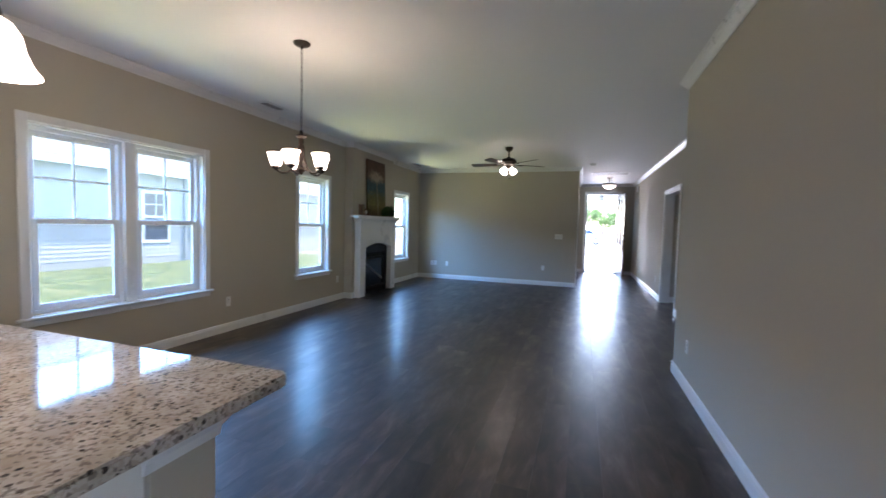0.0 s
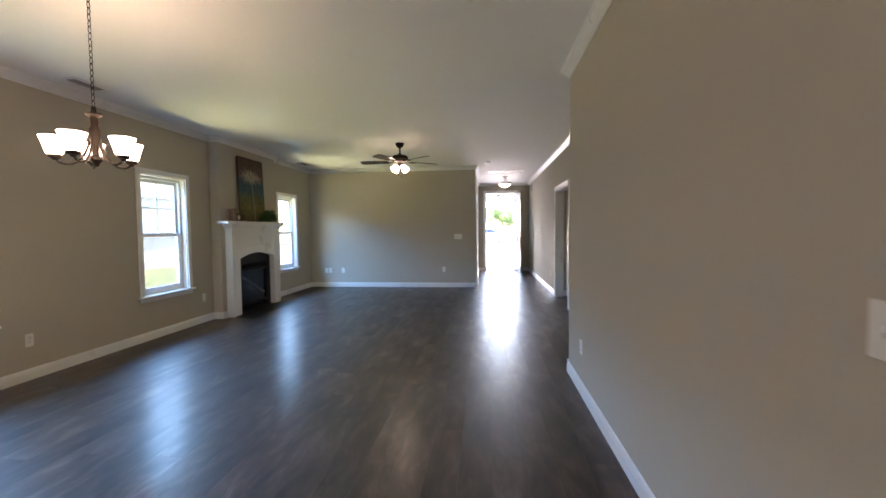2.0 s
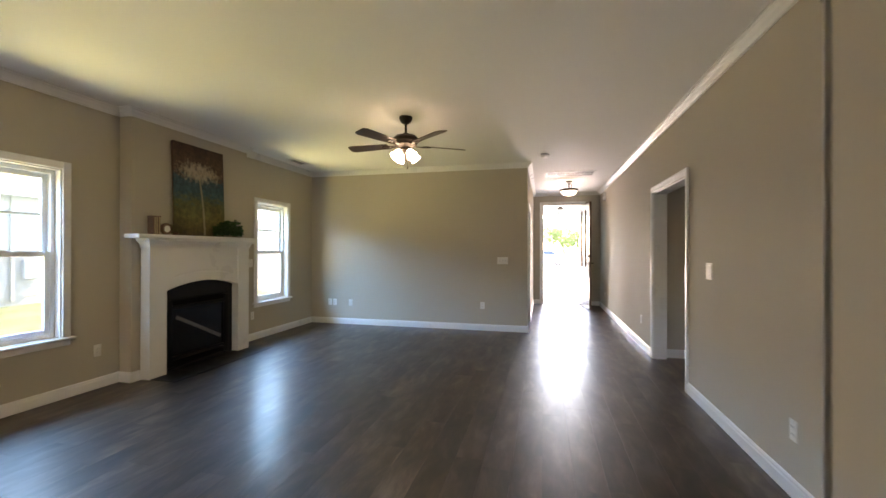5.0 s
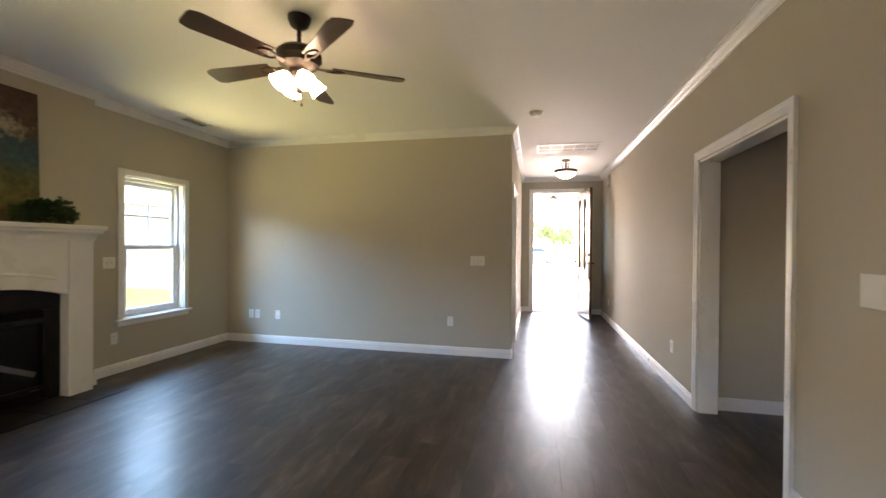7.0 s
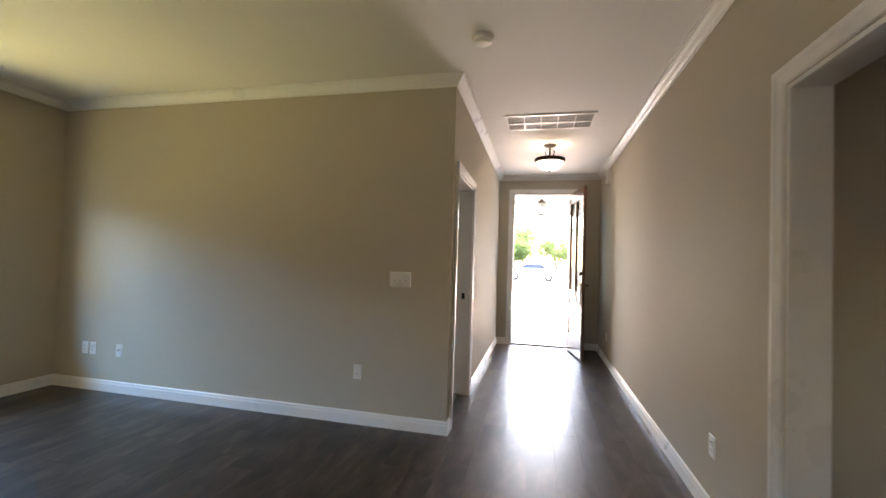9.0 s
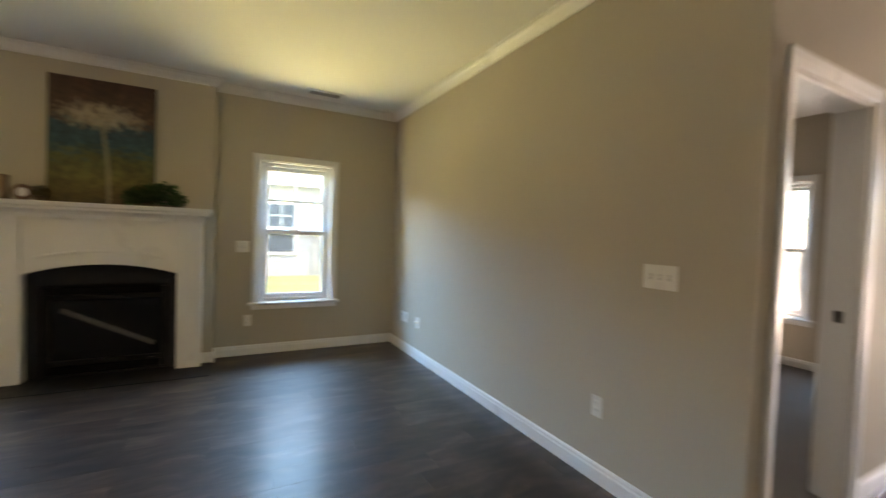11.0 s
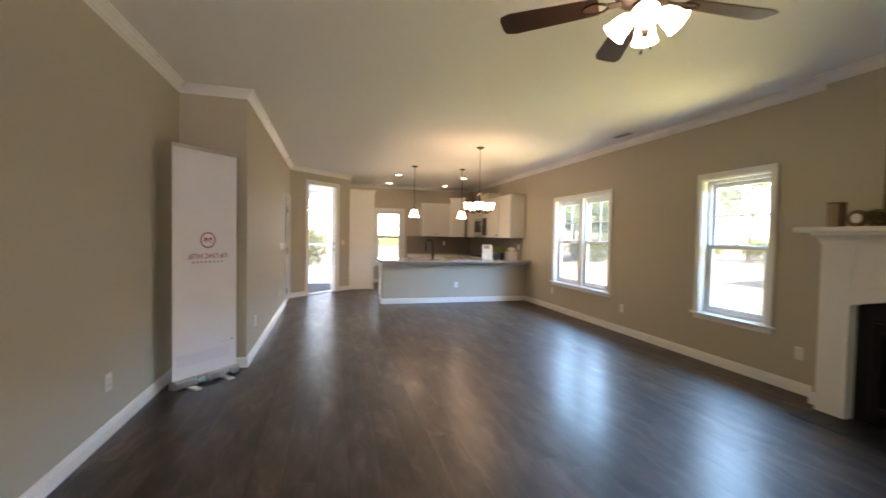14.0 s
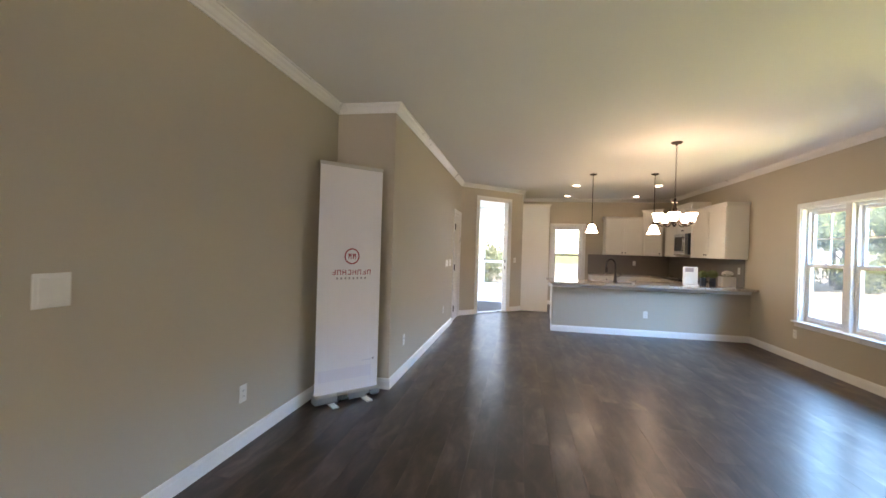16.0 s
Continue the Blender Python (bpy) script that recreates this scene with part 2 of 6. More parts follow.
def leaves(name, lo, hi):
    m, nt, b = shader(name)
    g = nt.nodes.new("ShaderNodeNewGeometry")
    nt.links.new(mixrgb(nt, g.outputs["Random Per Island"], lo, hi), b.inputs["Base Color"])
    b.inputs["Roughness"].default_value = 0.6
    b.inputs["Specular IOR Level"].default_value = 0.3
    tl = nd(nt, "ShaderNodeBsdfTranslucent")
    tl.inputs[0].default_value = (*[min(1.0, c * 1.6) for c in hi], 1)
    mx = nt.nodes.new("ShaderNodeMixShader")
    mx.inputs[0].default_value = 0.45
    nt.links.new(b.outputs[0], mx.inputs[1])
    nt.links.new(tl.outputs[0], mx.inputs[2])
    nt.links.new(mx.outputs[0], nt.nodes["Material Output"].inputs[0])
    return m


LEAF = leaves("tree_leaves", (0.10, 0.12, 0.05), (0.19, 0.215, 0.095))
LEAF_DARK = leaves("dark_evergreen_leaves", (0.014, 0.036, 0.012), (0.05, 0.095, 0.03))
LEAF_STREET = leaves("street_tree_leaves", (0.035, 0.07, 0.02), (0.08, 0.13, 0.045))
PETAL = leaves("white_petals", (0.6, 0.58, 0.5), (0.82, 0.8, 0.74))
TWIG = leaves("dry_sprigs", (0.06, 0.04, 0.025), (0.16, 0.13, 0.06))


def plank_material():
    m, nt, b = shader("dark_wood_plank")
    oi = nt.nodes.new("ShaderNodeObjectInfo")
    g = nt.nodes.new("ShaderNodeNewGeometry")
    rnd = mathn(nt, "FRACT", mathn(nt, "ADD", oi.outputs["Random"], g.outputs["Random Per Island"]))
    comb = nt.nodes.new("ShaderNodeCombineXYZ")
    nt.links.new(mathn(nt, "MULTIPLY", rnd, 37.0), comb.inputs[0])
    nt.links.new(mathn(nt, "MULTIPLY", rnd, 91.0), comb.inputs[1])
    add = nt.nodes.new("ShaderNodeVectorMath")
    nt.links.new(g.outputs["Position"], add.inputs[0])
    nt.links.new(comb.outputs[0], add.inputs[1])
    warp = noise_tex(nt, add.outputs[0], 2.2, 2)
    bend = nt.nodes.new("ShaderNodeCombineXYZ")
    nt.links.new(mathn(nt, "MULTIPLY_ADD", warp, 0.20, -0.10), bend.inputs[0])
    bent = nt.nodes.new("ShaderNodeVectorMath")
    nt.links.new(add.outputs[0], bent.inputs[0])
    nt.links.new(bend.outputs[0], bent.inputs[1])

    def streaks(across, length, detail, rough):
        mp = nt.nodes.new("ShaderNodeMapping")
        mp.inputs["Scale"].default_value = (across, length, 1)
        nt.links.new(bent.outputs[0], mp.inputs[0])
        return noise_tex(nt, mp.outputs[0], 1.0, detail, rough)

    grain = streaks(12.0, 3.0, 5, 0.6)
    cloud = streaks(4.5, 1.5, 3, 0.55)
    fine = streaks(120.0, 9.0, 3, 0.6)
    c1 = ramp(nt, grain, ((0.26, (0.019, 0.0105, 0.0075)), (0.5, (0.045, 0.0275, 0.0195)), (0.76, (0.098, 0.065, 0.048))))
    c2 = mixrgb(nt, 1.0, c1, ramp(nt, cloud, ((0.32, 0.55), (0.68, 1.42))), "MULTIPLY")
    c3 = mixrgb(nt, 1.0, c2, ramp(nt, rnd, ((0.0, 0.72), (1.0, 1.24))), "MULTIPLY")
    c4 = mixrgb(nt, 1.0, c3, ramp(nt, fine, ((0.3, 0.90), (0.7, 1.08))), "MULTIPLY")
    nt.links.new(c4, b.inputs["Base Color"])
    nt.links.new(ramp(nt, cloud, ((0.3, 0.44), (0.75, 0.37))), b.inputs["Roughness"])
    b.inputs["Specular IOR Level"].default_value = 0.28
    b.inputs["Coat Weight"].default_value = 0.40
    nt.links.new(ramp(nt, grain, ((0.3, 0.27), (0.75, 0.215))), b.inputs["Coat Roughness"])
    bump(nt, b, grain, 0.05, 0.001)
    return m


PLANK = plank_material()


def granite_material():
    m, nt, b = shader("speckled_granite")
    p = position(nt, (1, 1, 1))
    v1 = nd(nt, "ShaderNodeTexVoronoi", Scale=115.0)
    nt.links.new(p, v1.inputs["Vector"])
    v2 = nd(nt, "ShaderNodeTexVoronoi", Scale=50.0)
    nt.links.new(p, v2.inputs["Vector"])
    n1 = noise_tex(nt, p, 60, 4)
    n2 = noise_tex(nt, p, 9, 4)
    base = ramp(nt, n2, ((0.3, (0.44, 0.38, 0.30)), (0.55, (0.58, 0.52, 0.45)), (0.75, (0.70, 0.67, 0.61))))
    sep = nt.nodes.new("ShaderNodeSeparateColor")
    nt.links.new(v1.outputs["Color"], sep.inputs[0])
    base = mixrgb(nt, ramp(nt, sep.outputs[0], ((0.58, 0.0), (0.75, 0.6))), base, (0.38, 0.31, 0.24))
    sep2 = nt.nodes.new("ShaderNodeSeparateColor")
    nt.links.new(v2.outputs["Color"], sep2.inputs[0])
    dark = mathn(nt, "MULTIPLY", ramp(nt, sep2.outputs[1], ((0.60, 0.0), (0.63, 1.0))), ramp(nt, mathn(nt, "ADD", v2.outputs["Distance"], mathn(nt, "MULTIPLY", n1, 0.5)), ((0.50, 1.0), (0.58, 0.0))))
    base = mixrgb(nt, dark, base, (0.055, 0.045, 0.04))
    grey = mathn(nt, "MULTIPLY", ramp(nt, sep.outputs[1], ((0.80, 0.0), (0.83, 1.0))), 0.75)
    base = mixrgb(nt, grey, base, (0.16, 0.13, 0.11))
    nt.links.new(base, b.inputs["Base Color"])
    b.inputs["Roughness"].default_value = 0.06
    return m


GRANITE = granite_material()


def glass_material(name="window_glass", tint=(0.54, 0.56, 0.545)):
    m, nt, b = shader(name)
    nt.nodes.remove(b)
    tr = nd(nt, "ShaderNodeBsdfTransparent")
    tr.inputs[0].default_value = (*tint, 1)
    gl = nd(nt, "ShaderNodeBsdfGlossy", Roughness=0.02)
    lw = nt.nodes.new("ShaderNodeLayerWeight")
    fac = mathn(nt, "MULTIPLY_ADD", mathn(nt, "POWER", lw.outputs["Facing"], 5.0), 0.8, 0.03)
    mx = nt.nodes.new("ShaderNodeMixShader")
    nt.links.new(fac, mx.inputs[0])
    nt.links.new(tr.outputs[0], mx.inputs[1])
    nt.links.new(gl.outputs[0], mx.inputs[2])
    # pale haze mixed into the panes to wash out the view
    veil = nd(nt, "ShaderNodeBsdfTranslucent")
    veil.inputs[0].default_value = (0.8, 0.8, 0.78, 1)
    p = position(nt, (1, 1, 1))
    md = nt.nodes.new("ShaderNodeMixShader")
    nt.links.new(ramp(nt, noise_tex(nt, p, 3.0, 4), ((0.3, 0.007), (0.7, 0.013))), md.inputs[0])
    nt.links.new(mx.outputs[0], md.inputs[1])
    nt.links.new(veil.outputs[0], md.inputs[2])
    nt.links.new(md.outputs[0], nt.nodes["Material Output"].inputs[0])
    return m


# both tints are darkened to hold back the bright outdoors
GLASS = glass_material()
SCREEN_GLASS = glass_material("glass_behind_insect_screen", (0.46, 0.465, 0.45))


def screen_material():
    """Fine grey insect mesh, made dense to dim the bright yard behind it."""
    m, nt, b = shader("insect_screen_mesh")
    b.inputs["Base Color"].default_value = (0.06, 0.065, 0.065, 1)
    b.inputs["Roughness"].default_value = 0.6
    tr = nd(nt, "ShaderNodeBsdfTransparent")
    mx = nt.nodes.new("ShaderNodeMixShader")
    mx.inputs[0].default_value = 0.58
    nt.links.new(tr.outputs[0], mx.inputs[1])
    nt.links.new(b.outputs[0], mx.inputs[2])
    nt.links.new(mx.outputs[0], nt.nodes["Material Output"].inputs[0])
    return m


SCREEN_MESH = screen_material()


def painting_material():
    """Brown sky, teal band and olive meadow with a pale tree, in coarse brush strokes."""
    m, nt, b = shader("painted_canvas")
    tc = nt.nodes.new("ShaderNodeTexCoord")
    sep = nt.nodes.new("ShaderNodeSeparateXYZ")
    nt.links.new(tc.outputs["Generated"], sep.inputs[0])
    mp = nt.nodes.new("ShaderNodeMapping")
    mp.inputs["Scale"].default_value = (1, 3, 9)
    nt.links.new(tc.outputs["Generated"], mp.inputs[0])
    stroke = noise_tex(nt, mp.outputs[0], 3.0, 6, 0.65)
    fine = noise_tex(nt, tc.outputs["Generated"], 16.0, 5, 0.7)
    h = mathn(nt, "ADD", sep.outputs[2], mathn(nt, "MULTIPLY", mathn(nt, "SUBTRACT", stroke, 0.5), 0.35))
    col = ramp(nt, h, ((0.02, (0.12, 0.085, 0.025)), (0.20, (0.23, 0.20, 0.055)), (0.36, (0.15, 0.17, 0.06)), (0.48, (0.05, 0.14, 0.17)), (0.60, (0.045, 0.11, 0.14)), (0.70, (0.15, 0.085, 0.05)), (1.0, (0.10, 0.045, 0.025))))
    col = mixrgb(nt, 0.8, col, ramp(nt, fine, ((0.3, 0.2), (0.7, 0.95))), "MULTIPLY")
    blot = noise_tex(nt, tc.outputs["Generated"], 5.0, 4, 0.6)
    col = mixrgb(nt, ramp(nt, blot, ((0.45, 0.0), (0.65, 0.55))), col, mixrgb(nt, 1.0, col, (0.45, 0.42, 0.38), "MULTIPLY"))
    u = mathn(nt, "ABSOLUTE", mathn(nt, "SUBTRACT", sep.outputs[1], mathn(nt, "ADD", mathn(nt, "MULTIPLY_ADD", mathn(nt, "POWER", sep.outputs[2], 2.0), -0.19, 0.56), mathn(nt, "MULTIPLY", mathn(nt, "SUBTRACT", stroke, 0.5), 0.03))))
    trunk = mathn(nt, "MULTIPLY", mathn(nt, "LESS_THAN", u, 0.019), mathn(nt, "LESS_THAN", sep.outputs[2], 0.66))
    col = mixrgb(nt, mathn(nt, "MULTIPLY", trunk, 0.6), col, (0.36, 0.31, 0.21))
    e = mathn(nt, "ADD", mathn(nt, "POWER", mathn(nt, "DIVIDE", mathn(nt, "SUBTRACT", sep.outputs[1], 0.47), 0.42), 2.0), mathn(nt, "POWER", mathn(nt, "DIVIDE", mathn(nt, "SUBTRACT", sep.outputs[2], 0.71), 0.12), 2.0))
    crown = ramp(nt, mathn(nt, "SUBTRACT", mathn(nt, "MULTIPLY", fine, 2.0), mathn(nt, "MULTIPLY", e, 0.55)), ((0.45, 0.0), (1.1, 0.62)))
    col = mixrgb(nt, crown, col, (0.58, 0.50, 0.36))
    nt.links.new(col, b.inputs["Base Color"])
    b.inputs["Roughness"].default_value = 0.7
    bump(nt, b, fine, 0.3, 0.002)
    return m


PAINTING = painting_material()


def ground_material():
    """Patchy lawn between the houses, bare sandy soil behind and in front."""
    m, nt, b = shader("lawn_and_sandy_soil")
    p = position(nt, (1, 1, 1))
    big = noise_tex(nt, p, 0.35, 5, 0.6)
    mid = noise_tex(nt, p, 2.2, 5, 0.65)
    small = noise_tex(nt, p, 22, 4, 0.7)
    sep = nt.nodes.new("ShaderNodeSeparateXYZ")
    nt.links.new(p, sep.inputs[0])
    grass = ramp(nt, small, ((0.3, (0.055, 0.085, 0.016)), (0.6, (0.10, 0.145, 0.03)), (0.8, (0.16, 0.19, 0.05))))
    dry = ramp(nt, mid, ((0.38, (0.055, 0.075, 0.02)), (0.52, (0.12, 0.13, 0.035)), (0.64, (0.25, 0.22, 0.11))))
    grass = mixrgb(nt, 0.55, grass, dry)
    soil = ramp(nt, mid, ((0.3, (0.20, 0.17, 0.125)), (0.7, (0.29, 0.25, 0.20))))
    near = mathn(nt, "GREATER_THAN", mathn(nt, "ADD", mathn(nt, "MULTIPLY", sep.outputs[0], -1.0), mathn(nt, "MULTIPLY", mathn(nt, "SUBTRACT", mid, 0.5), 5.0)), 4.6)
    back = mathn(nt, "GREATER_THAN", mathn(nt, "ADD", sep.outputs[1], mathn(nt, "MULTIPLY", mathn(nt, "SUBTRACT", big, 0.5), 10.0)), 2.0)
    front = mathn(nt, "LESS_THAN", sep.outputs[1], 16.0)
    tuft = mathn(nt, "GREATER_THAN", mid, 0.60)
    far = mathn(nt, "LESS_THAN", sep.outputs[1], -45.0)
    lawn = mathn(nt, "MULTIPLY", mathn(nt, "MULTIPLY", near, back), front)
    lawn = mathn(nt, "MAXIMUM", lawn, mathn(nt, "MULTIPLY", tuft, mathn(nt, "MULTIPLY", back, front)))
    lawn = mathn(nt, "MAXIMUM", lawn, far)
    nt.links.new(mixrgb(nt, lawn, soil, grass), b.inputs["Base Color"])
    b.inputs["Roughness"].default_value = 0.95
    bump(nt, b, small, 0.8, 0.03)
    return m


GROUND = ground_material()

# ---- the plan ----
CH = 2.74                       # ceiling
XL, XR, XN = -3.80, 1.66, 1.07  # window wall, long wall, near wall
YB, YF, YE = -2.75, 10.02, 13.75  # kitchen wall, living room's end wall, entrance wall
XH, YJ = 0.09, 4.49             # hall wall, jog
XP = -0.19                      # wall behind the tall cabinet
DA, DB = Vector((-0.19, -1.33)), Vector((1.07, -0.12))
BX, BY0, BY1 = -3.65, 6.48, 8.12  # chimney breast
TH = 0.14

# openings
W1, W2, W3 = (2.055, 3.605), (5.21, 5.97), (8.52, 9.28)
WZ = (0.545, 2.04)
WK = (-1.73, -0.965)
WB = (-2.05, -1.15)
FD = (0.32, 1.25)
BED = (10.205, 11.005)
CO = (7.57, 8.77)
CLO = (0.00, 0.695)
DH = 2.035
BD = (0.43, 1.27)


def along(y_top, y0, y1, z0, z1):
    return (y_top - y1, y_top - y0, z0, z1)


wall("wall_left", (XL, YE + TH), (XL, YB - TH), TH, -0.1, CH, WALL,
     [along(YE + TH, *W1, *WZ), along(YE + TH, *W2, *WZ), along(YE + TH, *W3, *WZ), along(YE + TH, 6.84, 7.78, 0.0, 0.80)],
     label="greige painted wall with three white windows")
wall("wall_back", (XL, YB), (XP + 0.1, YB), TH, -0.1, CH, WALL, [(WK[0] - XL, WK[1] - XL, *WZ)], label="greige painted kitchen wall with a window")
wall("wall_pantry", (XP, YB), (XP, DA.y), TH, -0.1, CH, WALL, label="greige painted wall beside the tall cabinet")
wall("wall_diagonal", DA, DB + (DB - DA).normalized() * 0.1, TH, -0.1, CH, WALL, [(BD[0], BD[1], -0.1, 2.44)], label="greige painted diagonal wall with the back door")
wall("wall_near", (XN, DB.y - 0.1), (XN, YJ - TH), TH, -0.1, CH, WALL, [(CLO[0] - DB.y + 0.1, CLO[1] - DB.y + 0.1, -0.1, DH)], label="greige painted wall with switches and a closet door")
wall("wall_jog", (XN, YJ), (XR + TH - 0.01, YJ), TH, -0.1, CH, WALL, label="short greige painted return wall")
wall("wall_right", (XR, YJ - 0.1), (XR, YE + TH), TH, -0.1, CH, WALL, [(CO[0] - YJ + 0.1, CO[1] - YJ + 0.1, -0.1, DH)], label="long greige painted wall with a cased opening")
wall("wall_entrance", (XR + TH - 0.01, YE), (XL - TH + 0.01, YE), TH, -0.1, CH, WALL,
     [(XR + TH - 0.01 - FD[1], XR + TH - 0.01 - FD[0], -0.1, 2.44), (XR + TH - 0.01 - WB[1], XR + TH - 0.01 - WB[0], *WZ)], label="greige painted entrance wall with an open front door")
wall("wall_hall", (XH, YE), (XH, YF + TH), TH, -0.1, CH, WALL, [(YE - BED[1], YE - BED[0], -0.1, DH)], label="greige painted hall wall with a bedroom doorway")
wall("wall_living_end", (XH, YF), (XL, YF), TH, -0.1, CH, WALL, label="greige painted end wall of the living room")
wall("wall_chimney", (BX, BY1), (BX, BY0), 0.149, -0.1, CH, WALL, [(BY1 - 7.78, BY1 - 6.84, 0.0, 0.80)], label="greige painted chimney breast above the fireplace")
# the small passage behind the cased opening
# unseen opening cut in the south wall to brighten the passage
wall("wall_passage_south", (XR + TH, 6.9), (4.4, 6.9), TH, -0.1, CH, WALL, [(1.9, 2.3, 0.75, 1.45)], label="greige painted passage wall with a small opening added to let in light")
wall("wall_passage_east", (4.4, 6.9 - TH), (4.4, 10.36 + TH), TH, -0.1, CH, WALL, label="greige painted passage wall")
wall("wall_passage_north", (4.4, 10.36), (2.3, 10.36), TH, -0.1, CH, WALL, [(4.4 - 3.60, 4.4 - 2.84, -0.1, DH)], label="greige painted passage wall with a panelled door")
wall("wall_passage_west", (2.405, 10.36), (2.405, 8.87 + TH), TH, -0.1, CH, WALL, label="greige painted passage wall")
wall("wall_passage_corner", (2.405, 8.87), (XR + TH, 8.87), TH, -0.1, CH, WALL, label="greige painted wall facing the cased opening")

tagged(part("ceiling", boxm(XL - 0.13, 4.53, YB - 0.13, YE + 0.13, CH, CH + 0.12), CEIL), "white textured ceiling of the open-plan ground floor", kind="structure")
floor = tagged(part("floor", boxm(XL - 0.02, 4.4, YB - 0.02, YE + 0.1, -0.11, -0.008), SHADOW_GAP), "dark brown wood plank floor with a satin sheen", kind="structure")
tagged(part("carpet", boxm(XL, XH - TH + 0.05, YF + TH - 0.01, YE, -0.005, 0.012, 0.004), CARPET), "grey bedroom carpet", kind="structure")

ROOM = [(XL, YB), (XP, YB), tuple(DA), tuple(DB), (XN, YJ), (XR, YJ), (XR, YE), (XH, YE), (XH, YF), (XL, YF), (XL, BY1), (BX, BY1), (BX, BY0), (XL, BY0)]
CROWN = [(0.0, CH - 0.082), (0.010, CH - 0.082), (0.013, CH - 0.070), (0.024, CH - 0.060), (0.038, CH - 0.040), (0.054, CH - 0.026), (0.059, CH - 0.013), (0.070, CH - 0.011), (0.070, CH - 0.001), (0.0, CH - 0.001)]
bm = bmesh.new()
sweep(bm, ROOM, CROWN, True)
tagged(part("crown_moulding", bm, TRIM), "white crown moulding along the ceiling", kind="structure")
BASE = [(0.0, 0.0), (0.016, 0.0), (0.016, 0.070), (0.012, 0.080), (0.011, 0.092), (0.006, 0.100), (0.0, 0.102)]


def baseboard(name, path):
    b = bmesh.new()
    sweep(b, path, BASE)
    tagged(part(name, b, TRIM), "white painted baseboard", kind="structure")


CW = 0.072  # casing width
dd = (DB - DA).normalized()
baseboard("baseboard_back", [(-1.85, YB), (XP, YB)])
baseboard("baseboard_diagonal_a", [DA + dd * 0.005, DA + dd * (BD[0] - CW)])
baseboard("baseboard_diagonal_b", [DA + dd * (BD[1] + CW), DB, (XN, CLO[0] - CW)])
baseboard("baseboard_near", [(XN, CLO[1] + CW), (XN, YJ), (XR, YJ), (XR, CO[0] - CW)])
baseboard("baseboard_right", [(XR, CO[1] + CW), (XR, YE), (FD[1] + CW, YE)])
baseboard("baseboard_entrance", [(FD[0] - CW, YE), (XH, YE), (XH, BED[1] + CW)])
baseboard("baseboard_living", [(XH, BED[0] - CW), (XH, YF), (XL, YF), (XL, BY1), (BX, BY1), (BX, 8.02)])
baseboard("baseboard_windows", [(BX, 6.57), (BX, BY0), (XL, BY0), (XL, 0.93)])
baseboard("baseboard_passage", [(4.4, 6.9), (4.4, 10.36), (3.60 + CW, 10.36)])
baseboard("baseboard_passage_corner", [(2.84 - CW, 10.36), (2.405, 10.36), (2.405, 8.87), (XR + TH, 8.87)])
baseboard("baseboard_bedroom", [(XH - TH, YE), (XL, YE), (XL, YF + TH)])


# ---- casings and doors ----
def frame_m(p, d):
    """Local x along d, y into the wall, z up, at p on the floor."""
    d = Vector((d[0], d[1], 0)).normalized()
    n = Vector((d.y, -d.x, 0))
    return Matrix(((d.x, n.x, 0, p[0]), (d.y, n.y, 0, p[1]), (0, 0, 1, 0), (0, 0, 0, 1)))


def doorway(name, m, width, height, label, thick=TH, both=True):
    """Jambs, head and casings of an opening that runs from local x 0 to width; the room is towards -y."""
    ob = thing(name, label=label, kind="structure", m=m)
    for s, x in (("jamb", 0.0), ("jamb", width)):
        b = bmesh.new()
        x0, x1 = (x, x + 0.018) if x == 0.0 else (x - 0.018, x)
        box(b, x0, x1, -0.001, thick + 0.001, 0.0, height - 0.018, 0.001)
        part("jamb", b, TRIM, ob, local=True)
    part("head_jamb", boxm(0, width, -0.001, thick + 0.001, height - 0.018, height, 0.001), TRIM, ob, local=True)
    sides = (-1, 1) if both else (-1,)
    for s in sides:
        y0 = 0.0 if s < 0 else thick
        prof = [(0.006, 0.0), (0.006, 0.010), (0.012, 0.014), (0.045, 0.016), (0.055, 0.021), (CW, 0.021), (CW, 0.0)]
        b = bmesh.new()
        path = [(0.0, 0.0), (0.0, height), (width, height), (width, 0.0)]
        rings = []
        for i, (px, pz) in enumerate(path):
            ox = -1 if i < 2 else 1
            oz = 0 if i in (0, 3) else 1
            rings.append([b.verts.new((px + ox * d, y0 + s * h, pz + oz * d)) for d, h in prof])
        k = len(prof)
        for a, c in zip(rings, rings[1:]):
            for j in range(k):
                b.faces.new((a[j], a[(j + 1) % k], c[(j + 1) % k], c[j]))
        b.faces.new(rings[0])
        b.faces.new(rings[-1][::-1])
        part("casing", b, TRIM, ob, local=True)
    return ob


